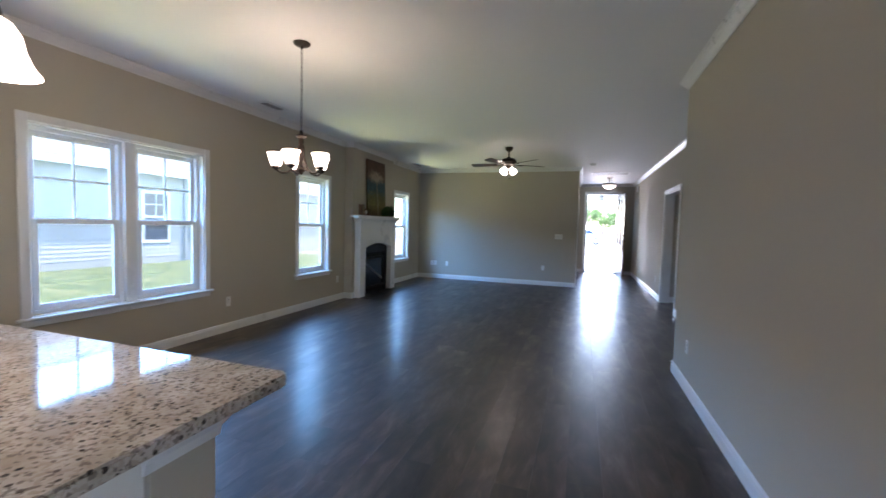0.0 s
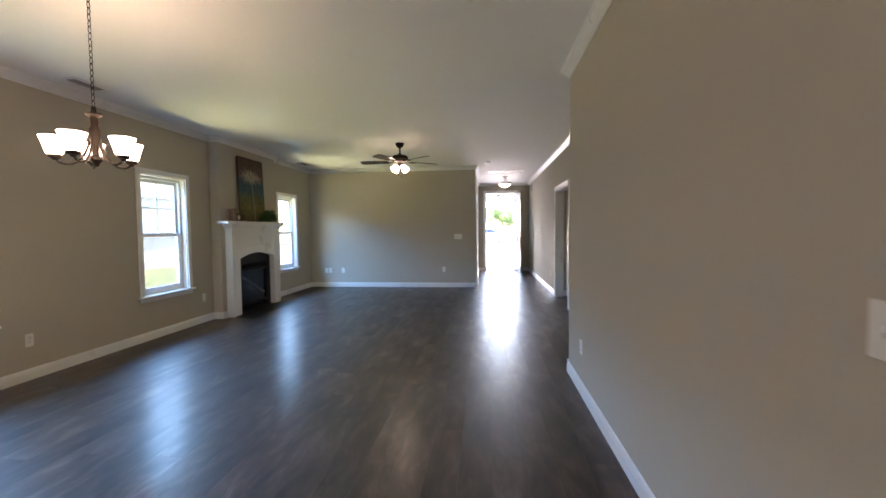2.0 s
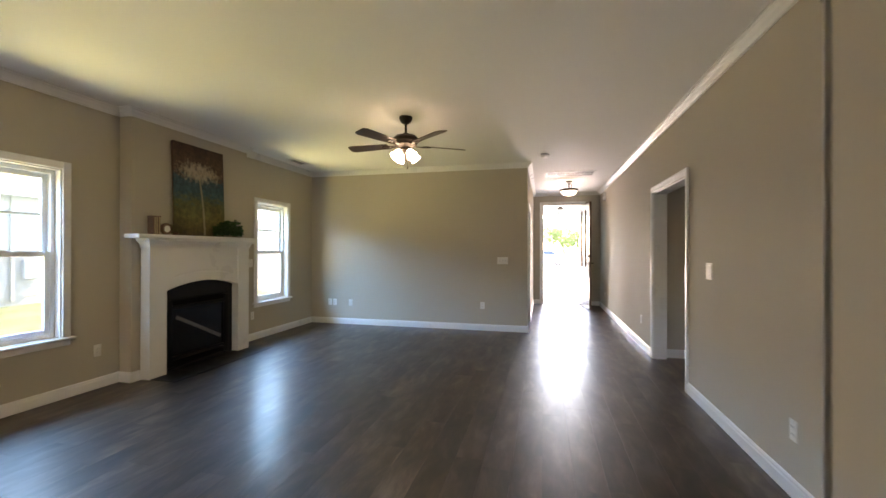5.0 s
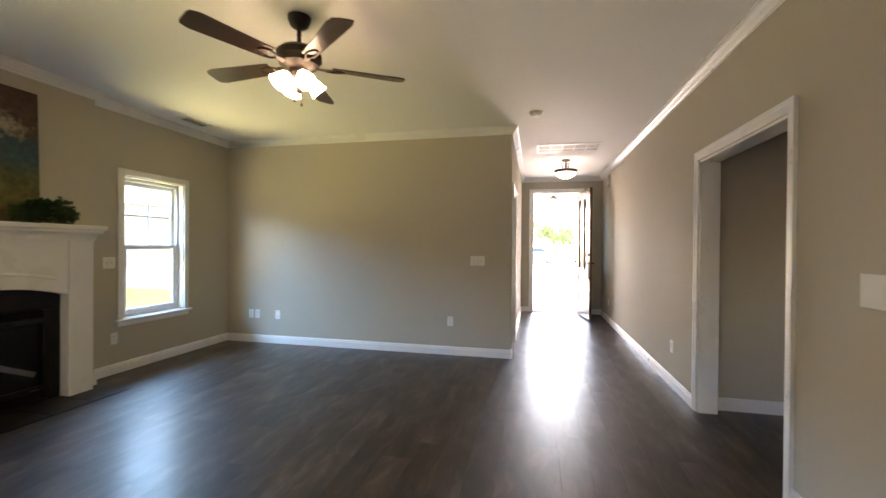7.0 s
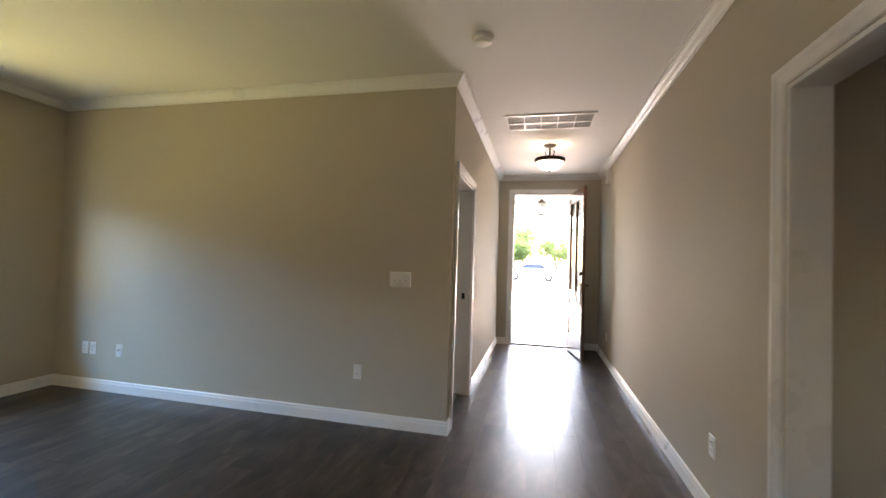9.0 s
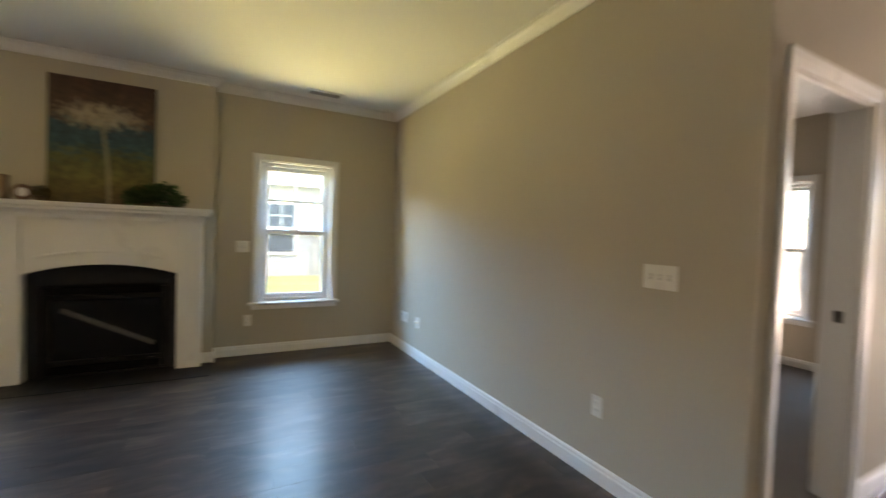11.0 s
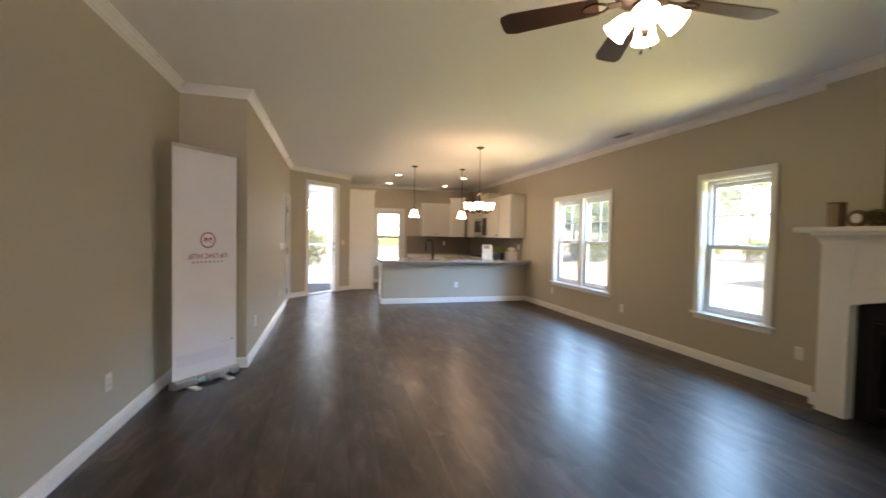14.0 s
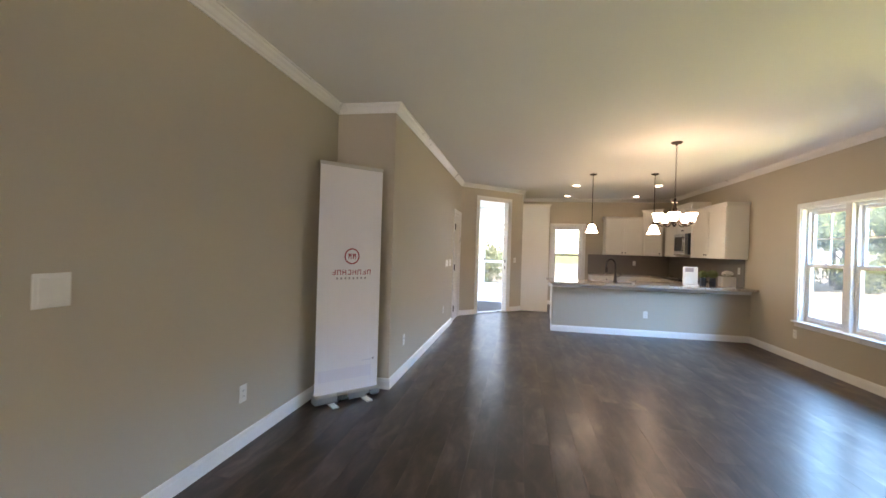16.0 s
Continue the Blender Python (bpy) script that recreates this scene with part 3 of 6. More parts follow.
def panel_door(parent, name, m_local, width, height, material, rows, thick=0.035, label=""):
    """A moulded door leaf with recessed panels: rows of (z0, z1, columns)."""
    b = bmesh.new()
    box(b, 0, width, 0.008, thick - 0.008, 0, height)
    for side in (0, 1):
        ya, yb = (0.0, 0.008) if side == 0 else (thick - 0.008, thick)
        edges = [0.0]
        for z0, z1, n in rows:
            edges += [z0, z1]
        edges.append(height)
        box(b, 0, 0.11, ya, yb, 0, height)
        box(b, width - 0.11, width, ya, yb, 0, height)
        for i in range(0, len(edges), 2):
            box(b, 0.11, width - 0.11, ya, yb, edges[i], edges[i + 1])
        for z0, z1, n in rows:
            wcol = (width - 0.22 - 0.08 * (n - 1)) / n
            for c in range(n):
                x0 = 0.11 + c * (wcol + 0.08)
                if c:
                    box(b, x0 - 0.08, x0, ya, yb, z0, z1)
                box(b, x0 + 0.03, x0 + wcol - 0.03, ya + (0.002 if side == 0 else 0), yb - (0 if side == 0 else 0.002), z0 + 0.03, z1 - 0.03, 0.005)
    b.transform(m_local)
    return part(name, b, material, parent, label, local=True)


def hinge(parent, m_local):
    b = bmesh.new()
    box(b, -0.006, 0.03, -0.012, -0.0015, -0.05, 0.05, 0.001)
    lathe(b, [(0, -0.058), (0.006, -0.056), (0.011, -0.05), (0.011, 0.05), (0.006, 0.056), (0, 0.058)], 10, Matrix.Translation((-0.004, -0.020, 0)))
    b.transform(m_local)
    return part("hinge", b, BLACK, parent, "dark bronze hinge", local=True)


def knob(parent, m_local):
    b = lathem([(0, 0.0), (0.03, 0.0), (0.03, 0.006), (0.012, 0.01), (0.01, 0.03), (0.022, 0.04), (0.027, 0.052), (0.02, 0.064), (0, 0.067)], 16)
    b.transform(m_local)
    return part("knob", b, BRONZE, parent, "dark bronze knob", local=True, smooth=True)


# cased opening of the long wall
doorway("door_2", frame_m((XR, CO[0]), (0, 1)), CO[1] - CO[0], DH, "white cased opening without a door")
# bedroom doorway, leaf folded back inside
bedm = frame_m((XH, BED[1]), (0, -1))
bed = doorway("door_3", bedm, BED[1] - BED[0], DH, "white bedroom doorway with its door folded back")
part("strike_plate", boxm(0.0175, 0.0215, 0.055, 0.085, 0.94, 1.0, 0.001), BRONZE, bed, "dark bronze strike plate", local=True)
panel_door(bed, "door_leaf", Matrix.Translation((0.79, 0.15, 0.015)) @ pose(0, 0, 0, 0, 0, 78), 0.76, 2.0, TRIM, [(0.22, 0.85, 2), (1.0, 1.85, 2)])
# closet door of the near wall, shut
clom = frame_m((XN, CLO[0]), (0, 1))
clo = doorway("door_4", clom, CLO[1] - CLO[0], DH, "white closet door, shut, with dark hinges", both=False)
panel_door(clo, "door_leaf", Matrix.Translation((0.021, 0.004, 0.002)), CLO[1] - CLO[0] - 0.042, 2.0, TRIM, [(0.22, 0.85, 1), (1.0, 1.85, 1)])
for z in (0.25, 1.02, 1.78):
    hinge(clo, Matrix.Translation((CLO[1] - CLO[0] - 0.017, 0.004, z)) @ pose(0, 0, 0, 0, 0, 0))
# panelled door in the passage
pasm = frame_m((3.60, 10.36), (-1, 0))
pas = doorway("door_5", pasm, 0.76, DH, "white six-panel passage door, shut, with dark hinges", both=False)
panel_door(pas, "door_leaf", Matrix.Translation((0.021, 0.004, 0.002)), 0.718, 2.0, TRIM, [(0.2, 0.75, 2), (0.9, 1.5, 2), (1.62, 1.88, 2)])
for z in (0.25, 1.02, 1.78):
    hinge(pas, Matrix.Translation((0.017, 0.004, z)) @ Matrix.Diagonal((-1, 1, 1, 1)))
knob(pas, Matrix.Translation((0.68, 0.004, 0.95)) @ pose(0, 0, 0, 90))

# front door: tall stained leaf with narrow glass, swung into the hall
DOORWOOD = coated("dark_stained_door_wood", (0.13, 0.075, 0.048), 0.22, 0.3, 6.0, 70, 0.12)
frm = frame_m((FD[1], YE), (-1, 0))
fd = doorway("door_1", frm, FD[1] - FD[0], 2.44, "tall dark-stained front door, open into the hall", both=True)
part("threshold", boxm(0.0, FD[1] - FD[0], 0.02, TH + 0.03, 0.0, 0.018, 0.005), BRONZE, fd, "dark metal threshold", local=True)
LEAF_M = Matrix.Translation((0.02, -0.005, 0.02)) @ pose(0, 0, 0, 0, 0, -99)
lb = bmesh.new()
wd, hd, td = 0.88, 2.39, 0.045
for x0, x1, z0, z1 in ((0, 0.13, 0, hd), (wd - 0.13, wd, 0, hd), (0.13, wd - 0.13, 0, 0.26), (0.13, wd - 0.13, 0.78, 0.92), (0.13, wd - 0.13, hd - 0.16, hd), (wd / 2 - 0.04, wd / 2 + 0.04, 0.92, hd - 0.16)):
    box(lb, x0, x1, 0, td, z0, z1, 0.003)
box(lb, 0.13, wd - 0.13, 0.012, td - 0.012, 0.26, 0.78)
box(lb, 0.18, wd - 0.18, 0.005, td - 0.005, 0.31, 0.73, 0.006)
lb.transform(LEAF_M)
leaf = part("door_leaf", lb, DOORWOOD, fd, "dark-stained wooden leaf", local=True)
for x0, x1 in ((0.13, wd / 2 - 0.04), (wd / 2 + 0.04, wd - 0.13)):
    b = boxm(x0 - 0.004, x1 + 0.004, 0.018, 0.026, 0.916, hd - 0.156)
    b.transform(LEAF_M)
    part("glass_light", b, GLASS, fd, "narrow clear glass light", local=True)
b = bmesh.new()
lathe(b, [(0, 0), (0.03, 0), (0.03, 0.01), (0.02, 0.02), (0, 0.022)], 14, Matrix.Translation((wd - 0.065, td, 1.18)) @ pose(0, 0, 0, -90))
lathe(b, [(0, 0), (0.03, 0), (0.03, 0.01), (0.02, 0.02), (0, 0.022)], 14, Matrix.Translation((wd - 0.065, 0, 1.18)) @ pose(0, 0, 0, 90))
b.transform(LEAF_M)
part("deadbolt", b, BRONZE, fd, "dark bronze deadbolt", local=True, smooth=True)
b = bmesh.new()
box(b, wd - 0.09, wd - 0.04, td, td + 0.008, 0.72, 1.06, 0.003)
tube(b, [(wd - 0.065, td + 0.006, 1.03), (wd - 0.065, td + 0.05, 1.01), (wd - 0.065, td + 0.06, 0.9), (wd - 0.065, td + 0.05, 0.79), (wd - 0.065, td + 0.006, 0.77)], 0.011)
b.transform(LEAF_M)
part("handle_set", b, BRONZE, fd, "dark bronze pull handle", local=True, smooth=True)
b = bmesh.new()
lathe(b, [(0, 0), (0.032, 0), (0.032, 0.008), (0.012, 0.012), (0.012, 0.05), (0, 0.052)], 14, Matrix.Translation((wd - 0.065, 0, 1.02)) @ pose(0, 0, 0, 90))
box(b, wd - 0.17, wd - 0.055, -0.062, -0.045, 1.008, 1.032, 0.005)
b.transform(LEAF_M)
part("lever", b, BRONZE, fd, "dark bronze lever", local=True, smooth=True)

# back door in the diagonal wall: white frame, glazed leaf folded out onto the porch
bdm = frame_m(DA + dd * BD[0], dd)
bd = doorway("door_6", bdm, BD[1] - BD[0], 2.44, "tall white back door frame standing open to the porch")
part("threshold", boxm(0.0, BD[1] - BD[0], 0.02, TH + 0.02, 0.0, 0.016, 0.004), STEEL, bd, "metal threshold", local=True)
b = bmesh.new()
for x0, x1, z0, z1 in ((0, 0.12, 0, 2.38), (0.66, 0.78, 0, 2.38), (0.12, 0.66, 0, 0.24), (0.12, 0.66, 2.26, 2.38)):
    box(b, x0, x1, 0, 0.045, z0, z1, 0.003)
b.transform(Matrix.Translation((BD[1] - BD[0] - 0.01, TH + 0.06, 0.03)) @ pose(0, 0, 0, 0, 0, 78))
part("door_leaf", b, TRIM, bd, "white glazed leaf folded outwards", local=True)
for z in (0.98, 1.12):
    part("strike_plate", boxm(0.0175, 0.021, 0.05, 0.08, z - 0.035, z + 0.035, 0.001), BRONZE, bd, "dark strike plate", local=True)


# ---- windows ----
def sash(parent, x0, x1, z0, z1, y, muntins, label):
    fw = 0.042
    b = bmesh.new()
    box(b, x0, x0 + fw, y, y + 0.032, z0, z1, 0.003)
    box(b, x1 - fw, x1, y, y + 0.032, z0, z1, 0.003)
    box(b, x0 + fw, x1 - fw, y, y + 0.032, z0, z0 + fw, 0.003)
    box(b, x0 + fw, x1 - fw, y, y + 0.032, z1 - fw, z1, 0.003)
    s = part("sash", b, VINYL, parent, label, local=True)
    if muntins:
        cx, cz = (x0 + x1) / 2, (z0 + z1) / 2
        part("muntin", boxm(cx - 0.009, cx + 0.009, y + 0.009, y + 0.023, z0 + fw, z1 - fw, 0.002), VINYL, s, local=True)
        part("muntin", boxm(x0 + fw, x1 - fw, y + 0.010, y + 0.022, cz - 0.009, cz + 0.009, 0.002), VINYL, s, local=True)
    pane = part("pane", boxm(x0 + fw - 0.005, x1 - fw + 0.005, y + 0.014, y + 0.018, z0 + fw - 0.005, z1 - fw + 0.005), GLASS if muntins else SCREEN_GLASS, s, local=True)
    pane.visible_shadow = False
    return s


def window(name, m, width, label, units=1):
    """Double-hung sashes in a cased opening from local x 0 to width; the room is towards -y."""
    z0, z1 = WZ
    ob = thing(name, label=label, kind="structure", m=m)
    # drywall return lined in white
    part("jamb", boxm(0, 0.016, -0.001, 0.10, z0, z1 - 0.016), TRIM, ob, local=True)
    part("jamb", boxm(width - 0.016, width, -0.001, 0.10, z0, z1 - 0.016), TRIM, ob, local=True)
    part("head_jamb", boxm(0, width, -0.001, 0.10, z1 - 0.016, z1), TRIM, ob, local=True)
    c = 0.062
    for x0, x1, za, zb in ((-c, 0.004, z0, z1 + c), (width - 0.004, width + c, z0, z1 + c)):
        b = boxm(x0, x1, -0.018, 0.0, za, zb, 0.004)
        part("casing", b, TRIM, ob, local=True)
    part("head_casing", boxm(0.004, width - 0.004, -0.0185, 0.0, z1 - 0.004, z1 + c, 0.004), TRIM, ob, local=True)
    b = boxm(-c - 0.03, width + c + 0.03, -0.045, 0.0, z0 - 0.024, z0, 0.006)
    box(b, 0.0, width, 0.0, 0.10, z0 - 0.004, z0 + 0.004)
    part("window_sill", b, TRIM, ob, "white projecting sill", local=True)
    part("apron", boxm(-c, width + c, -0.016, 0.0, z0 - 0.075, z0 - 0.024, 0.004), TRIM, ob, local=True)
    n = units
    gap = 0.10 if n > 1 else 0.0
    uw = (width - 0.032 - gap * (n - 1)) / n
    for i in range(n):
        x0 = 0.016 + i * (uw + gap)
        x1 = x0 + uw
        # vinyl frame
        b = bmesh.new()
        f = 0.035
        za, zb = z0 + 0.004, z1 - 0.016
        box(b, x0, x0 + f, 0.06, 0.135, za, zb, 0.003)
        box(b, x1 - f, x1, 0.06, 0.135, za, zb, 0.003)
        box(b, x0 + f, x1 - f, 0.06, 0.135, za, za + f, 0.003)
        box(b, x0 + f, x1 - f, 0.06, 0.135, zb - f, zb, 0.003)
        part("window_frame", b, VINYL, ob, local=True)
        mid = (za + zb) / 2
        sash(ob, x0 + f, x1 - f, mid - 0.016, zb - f, 0.098, True, "upper sash with a cross of muntins")
        lo = sash(ob, x0 + f, x1 - f, za + f, mid + 0.022, 0.064, False, "lower sash")
        cx = (x0 + x1) / 2
        b = boxm(cx - 0.03, cx + 0.03, 0.064, 0.084, mid + 0.022, mid + 0.034, 0.003)
        part("lock", b, VINYL, lo, local=True)
        if i:
            part("mullion", boxm(x0 - gap - 0.001, x0 + 0.001, 0.02, 0.125, z0 + 0.004, z1 - 0.016, 0.004), TRIM, ob, local=True)
    return ob


window("window_1", frame_m((XL, W1[1]), (0, -1)), W1[1] - W1[0], "white twin double-hung window over the lawn", 2)
window("window_2", frame_m((XL, W2[1]), (0, -1)), W2[1] - W2[0], "white double-hung window beside the fireplace")
window("window_3", frame_m((XL, W3[1]), (0, -1)), W3[1] - W3[0], "white double-hung window near the corner")
window("window_4", frame_m((WK[0], YB), (1, 0)), WK[1] - WK[0], "white double-hung kitchen window")
window("window_5", frame_m((WB[1], YE), (-1, 0)), WB[1] - WB[0], "white double-hung bedroom window")


# ---- wall plates ----
def wall_m(x, y, z, d):
    d = Vector((d[0], d[1], 0)).normalized()
    n = Vector((d.y, -d.x, 0))
    return Matrix(((d.x, n.x, 0, x), (d.y, n.y, 0, y), (0, 0, 1, z), (0, 0, 0, 1)))


def outlet(x, y, z, d):
    ob = thing("wall_outlet", label="white duplex power outlet on the wall", category="outlet", group="wall outlets", m=wall_m(x, y, z, d))
    part("plate", boxm(-0.036, 0.036, -0.006, 0.0, -0.058, 0.058, 0.003), PLASTIC, ob, local=True)
    for s in (-0.02, 0.02):
        b = boxm(-0.017, 0.017, -0.0085, -0.005, s - 0.014, s + 0.014, 0.002)
        r = part("receptacle", b, PLASTIC, ob, local=True)
        for sx in (-0.006, 0.006):
            part("slot", boxm(sx - 0.001, sx + 0.001, -0.0092, -0.008, s - 0.004, s + 0.006), SHADOW_GAP, r, local=True)
    return ob


def switches(x, y, z, d, gangs, label):
    w = 0.037 + 0.025 * (gangs - 1)
    ob = thing("light_switch", label=label, category="switch", group="light switches", m=wall_m(x, y, z, d))
    part("plate", boxm(-w, w, -0.006, 0.0, -0.058, 0.058, 0.003), PLASTIC, ob, local=True)
    for g in range(gangs):
        cx = (g - (gangs - 1) / 2) * 0.046
        b = boxm(cx - 0.005, cx + 0.005, -0.016, -0.004, -0.002, 0.012, 0.002, None)
        part("toggle", b, PLASTIC, ob, local=True)
        part("toggle_slot", boxm(cx - 0.008, cx + 0.008, -0.0068, -0.005, -0.014, 0.014), SLOTGREY, ob, local=True)
    return ob


LEFT_D, END_D, RIGHT_D = (0, -1), (-1, 0), (0, 1)
for y in (2.0, 3.93, 6.27):
    outlet(XL, y, 0.36, LEFT_D)
outlet(XL, 8.43, 0.36, LEFT_D)
switches(XL, 8.375, 1.13, LEFT_D, 2, "white double switch plate beside the fireplace")
for x in (-3.42, -3.325):
    outlet(x, YF, 0.385, END_D)
cx = thing("cable_outlet", label="white cable outlet with a round jack", category="outlet", m=wall_m(-3.015, YF, 0.385, END_D))
part("plate", boxm(-0.036, 0.036, -0.006, 0, -0.058, 0.058, 0.003), PLASTIC, cx, local=True)
part("jack", lathem([(0, 0), (0.016, 0), (0.016, 0.012), (0.008, 0.014), (0.008, 0.028), (0, 0.028)], 12, Matrix.Translation((0, -0.005, 0.01)) @ pose(0, 0, 0, 90)), PLASTIC, cx, local=True)
outlet(-0.64, YF, 0.41, END_D)
switches(-0.31, YF, 1.155, END_D, 3, "white triple switch plate on the end wall")
outlet(XR, 9.42, 0.38, RIGHT_D)
outlet(XR, 5.83, 0.36, RIGHT_D)
outlet(XR, 12.9, 0.36, RIGHT_D)
sp = thing("light_switch", label="white square switch plate with one wide rocker", category="switch", group="light switches", m=wall_m(XR, 7.0, 1.16, RIGHT_D))
part("plate", boxm(-0.07, 0.07, -0.006, 0.0, -0.068, 0.068, 0.003), PLASTIC, sp, local=True)
part("rocker", boxm(-0.052, 0.052, -0.0085, -0.005, -0.050, 0.050, 0.002), PLASTIC, sp, local=True)
outlet(XN, 4.0, 0.37, RIGHT_D)
outlet(XN, 1.66, 0.365, RIGHT_D)
switches(XN, 1.42, 1.12, RIGHT_D, 4, "white four-gang switch plate on the near wall")
switches(XN, 1.083, 1.12, RIGHT_D, 3, "white triple switch plate near the closet door")
outlet(-2.97, YB + 0.010, 1.135, (-1, 0))
outlet(XL + 0.010, 0.54, 1.135, LEFT_D)
outlet(-2.23, 0.91, 0.36, (1, 0))
pd = DA + dd * 0.22
switches(pd.x, pd.y, 1.15, dd, 1, "white switch plate beside the back door")
chime = thing("door_chime", label="white door chime box high on the hall wall", category="chime", m=wall_m(XR, 12.9, 2.52, RIGHT_D))
part("cover", boxm(-0.07, 0.07, -0.05, 0.0, -0.09, 0.09, 0.008), PLASTIC, chime, local=True)
part("base", boxm(-0.075, 0.075, -0.012, 0.0, -0.095, 0.095, 0.003), PLASTIC, chime, local=True)


# ---- ceiling fixtures ----
def ceiling_vent(x, y, w, l, slats, label, rot=False):
    ob = thing("ceiling_vent", (x, y, CH), label, "vent", "ceiling vents")
    # dark sheet in place of the shade inside the duct
    part("backing", boxm(x - w / 2 + 0.01, x + w / 2 - 0.01, y - l / 2 + 0.01, y + l / 2 - 0.01, CH - 0.003, CH - 0.001), SHADOW_GAP, ob)
    b = bmesh.new()
    f = 0.028
    for x0, x1, y0, y1 in ((x - w / 2, x + w / 2, y - l / 2, y - l / 2 + f), (x - w / 2, x + w / 2, y + l / 2 - f, y + l / 2), (x - w / 2, x - w / 2 + f, y - l / 2 + f, y + l / 2 - f), (x + w / 2 - f, x + w / 2, y - l / 2 + f, y + l / 2 - f)):
        box(b, x0, x1, y0, y1, CH - 0.012, CH - 0.001, 0.002)
    part("frame", b, TRIM, ob)
    for i in range(slats):
        if rot:
            c = x - w / 2 + f + (i + 0.5) * (w - 2 * f) / slats
            b = boxm(-0.005, 0.005, -(l / 2 - f), l / 2 - f, -0.001, 0.001)
            b.transform(pose(c, y, CH - 0.009, 0, 55, 0))
        else:
            c = y - l / 2 + f + (i + 0.5) * (l - 2 * f) / slats
            b = boxm(-(w / 2 - f), w / 2 - f, -0.0065, 0.0065, -0.0008, 0.0008)
            b.transform(pose(x, c, CH - 0.011, -8, 0, 0))
        part("slat", b, VENTSHADE, ob)
    if not rot:
        part("divider", boxm(x - w / 2 + f, x + w / 2 - f, y - 0.012, y + 0.012, CH - 0.019, CH - 0.0165), TRIM, ob)
        for k in range(1, 5):
            c = x - w / 2 + f + k * (w - 2 * f) / 5
            part("brace", boxm(c - 0.004, c + 0.004, y - l / 2 + f, y + l / 2 - f, CH - 0.0215, CH - 0.0195), TRIM, ob)
    return ob


ceiling_vent(-3.46, 4.27, 0.16, 0.36, 6, "white ceiling register near the window wall", True)
ceiling_vent(-3.49, 9.10, 0.16, 0.36, 6, "white ceiling register near the window wall", True)
ceiling_vent(0.81, 11.15, 0.86, 0.44, 13, "large white return air grille in the hall ceiling")

smoke = thing("smoke_detector", (0.36, 9.5, CH), "white round smoke detector on the ceiling", "smoke detector")
part("base", lathem([(0, 0), (0.07, 0), (0.07, -0.012), (0, -0.012)], 24, Matrix.Translation((0.36, 9.5, CH - 0.001))), PLASTIC, smoke, smooth=True)
part("cover", lathem([(0.062, -0.012), (0.06, -0.03), (0.045, -0.038), (0.044, -0.043), (0.03, -0.047), (0, -0.047)], 24, Matrix.Translation((0.36, 9.5, CH))), PLASTIC, smoke, smooth=True)

for x, y in ((-1.24, -0.51), (-2.80, -0.50), (-1.25, -2.12), (-2.81, -2.13)):
    ob = thing("recessed_light", (x, y, CH), "lit round recessed ceiling lamp with a white ring", "ceiling light", "recessed kitchen lamps")
    part("ring", lathem([(0.065, -0.001), (0.095, -0.001), (0.092, -0.008), (0.068, -0.012), (0.065, -0.001)], 24, Matrix.Translation((x, y, CH))), TRIM, ob, smooth=True)
    part("lens", lathem([(0, -0.004), (0.066, -0.004)], 24, Matrix.Translation((x, y, CH))), SPOT, ob)


def chain(bm, x, y, z0, z1, r=0.009, wire=0.0021):
    n = int((z1 - z0) / 0.034)
    for i in range(n):
        z = z0 + (i + 0.5) * (z1 - z0) / n
        a = 0.0 if i % 2 else math.pi / 2
        pts = []
        for k in range(9):
            t = 2 * math.pi * k / 8
            pts.append((x + r * math.cos(t) * math.cos(a), y + r * math.cos(t) * math.sin(a), z + 0.023 * math.sin(t)))
        tube(bm, pts, wire, 5)


def chandelier(x, y):
    ob = thing("chandelier", (x, y, CH), "five-arm dark bronze chandelier with lit frosted cups", "chandelier")
    T = Matrix.Translation((x, y, 0))
    part("canopy", lathem([(0, CH - 0.001), (0.065, CH - 0.001), (0.065, CH - 0.01), (0.05, CH - 0.022), (0.012, CH - 0.03), (0.008, CH - 0.05), (0, CH - 0.05)], 24, T), BRONZE, ob, smooth=True)
    b = bmesh.new()
    chain(b, x, y, 2.06, CH - 0.045)
    part("chain", b, BRONZE, ob)
    part("column", lathem([(0, 2.065), (0.012, 2.06), (0.014, 2.03), (0.040, 2.022), (0.042, 2.012), (0.020, 2.0), (0.017, 1.95), (0.026, 1.93), (0.028, 1.87), (0.019, 1.84), (0.018, 1.78), (0.034, 1.765), (0.036, 1.75), (0.02, 1.735), (0.012, 1.715), (0, 1.71)], 20, T), BRONZE, ob, smooth=True)
    for k in range(5):
        a = radians(141 + 72 * k)
        c, s = math.cos(a), math.sin(a)
        bend = ((0.018, 1.905), (0.024, 1.87), (0.036, 1.82), (0.056, 1.772), (0.084, 1.738), (0.114, 1.722), (0.143, 1.720), (0.168, 1.729), (0.183, 1.746), (0.186, 1.757))
        arm = part("arm", tubem([(x + r * c, y + r * s, z) for r, z in bend], 0.0068, 8), BRONZE, ob, smooth=True)
        M = Matrix.Translation((x + 0.186 * c, y + 0.186 * s, 0))
        part("socket", lathem([(0, 1.735), (0.012, 1.738), (0.014, 1.746), (0.029, 1.752), (0.034, 1.770), (0.0, 1.772)], 16, M), BRONZE, arm, smooth=True)
        part("shade", lathem([(0.0, 1.7725), (0.034, 1.7725), (0.040, 1.780), (0.048, 1.815), (0.058, 1.848), (0.067, 1.872), (0.064, 1.873), (0.054, 1.848), (0.044, 1.815), (0.036, 1.786), (0.0, 1.782)], 20, M), SHADE, arm, "lit frosted glass cup", smooth=True)
    return ob


chandelier(-1.97, 2.876)


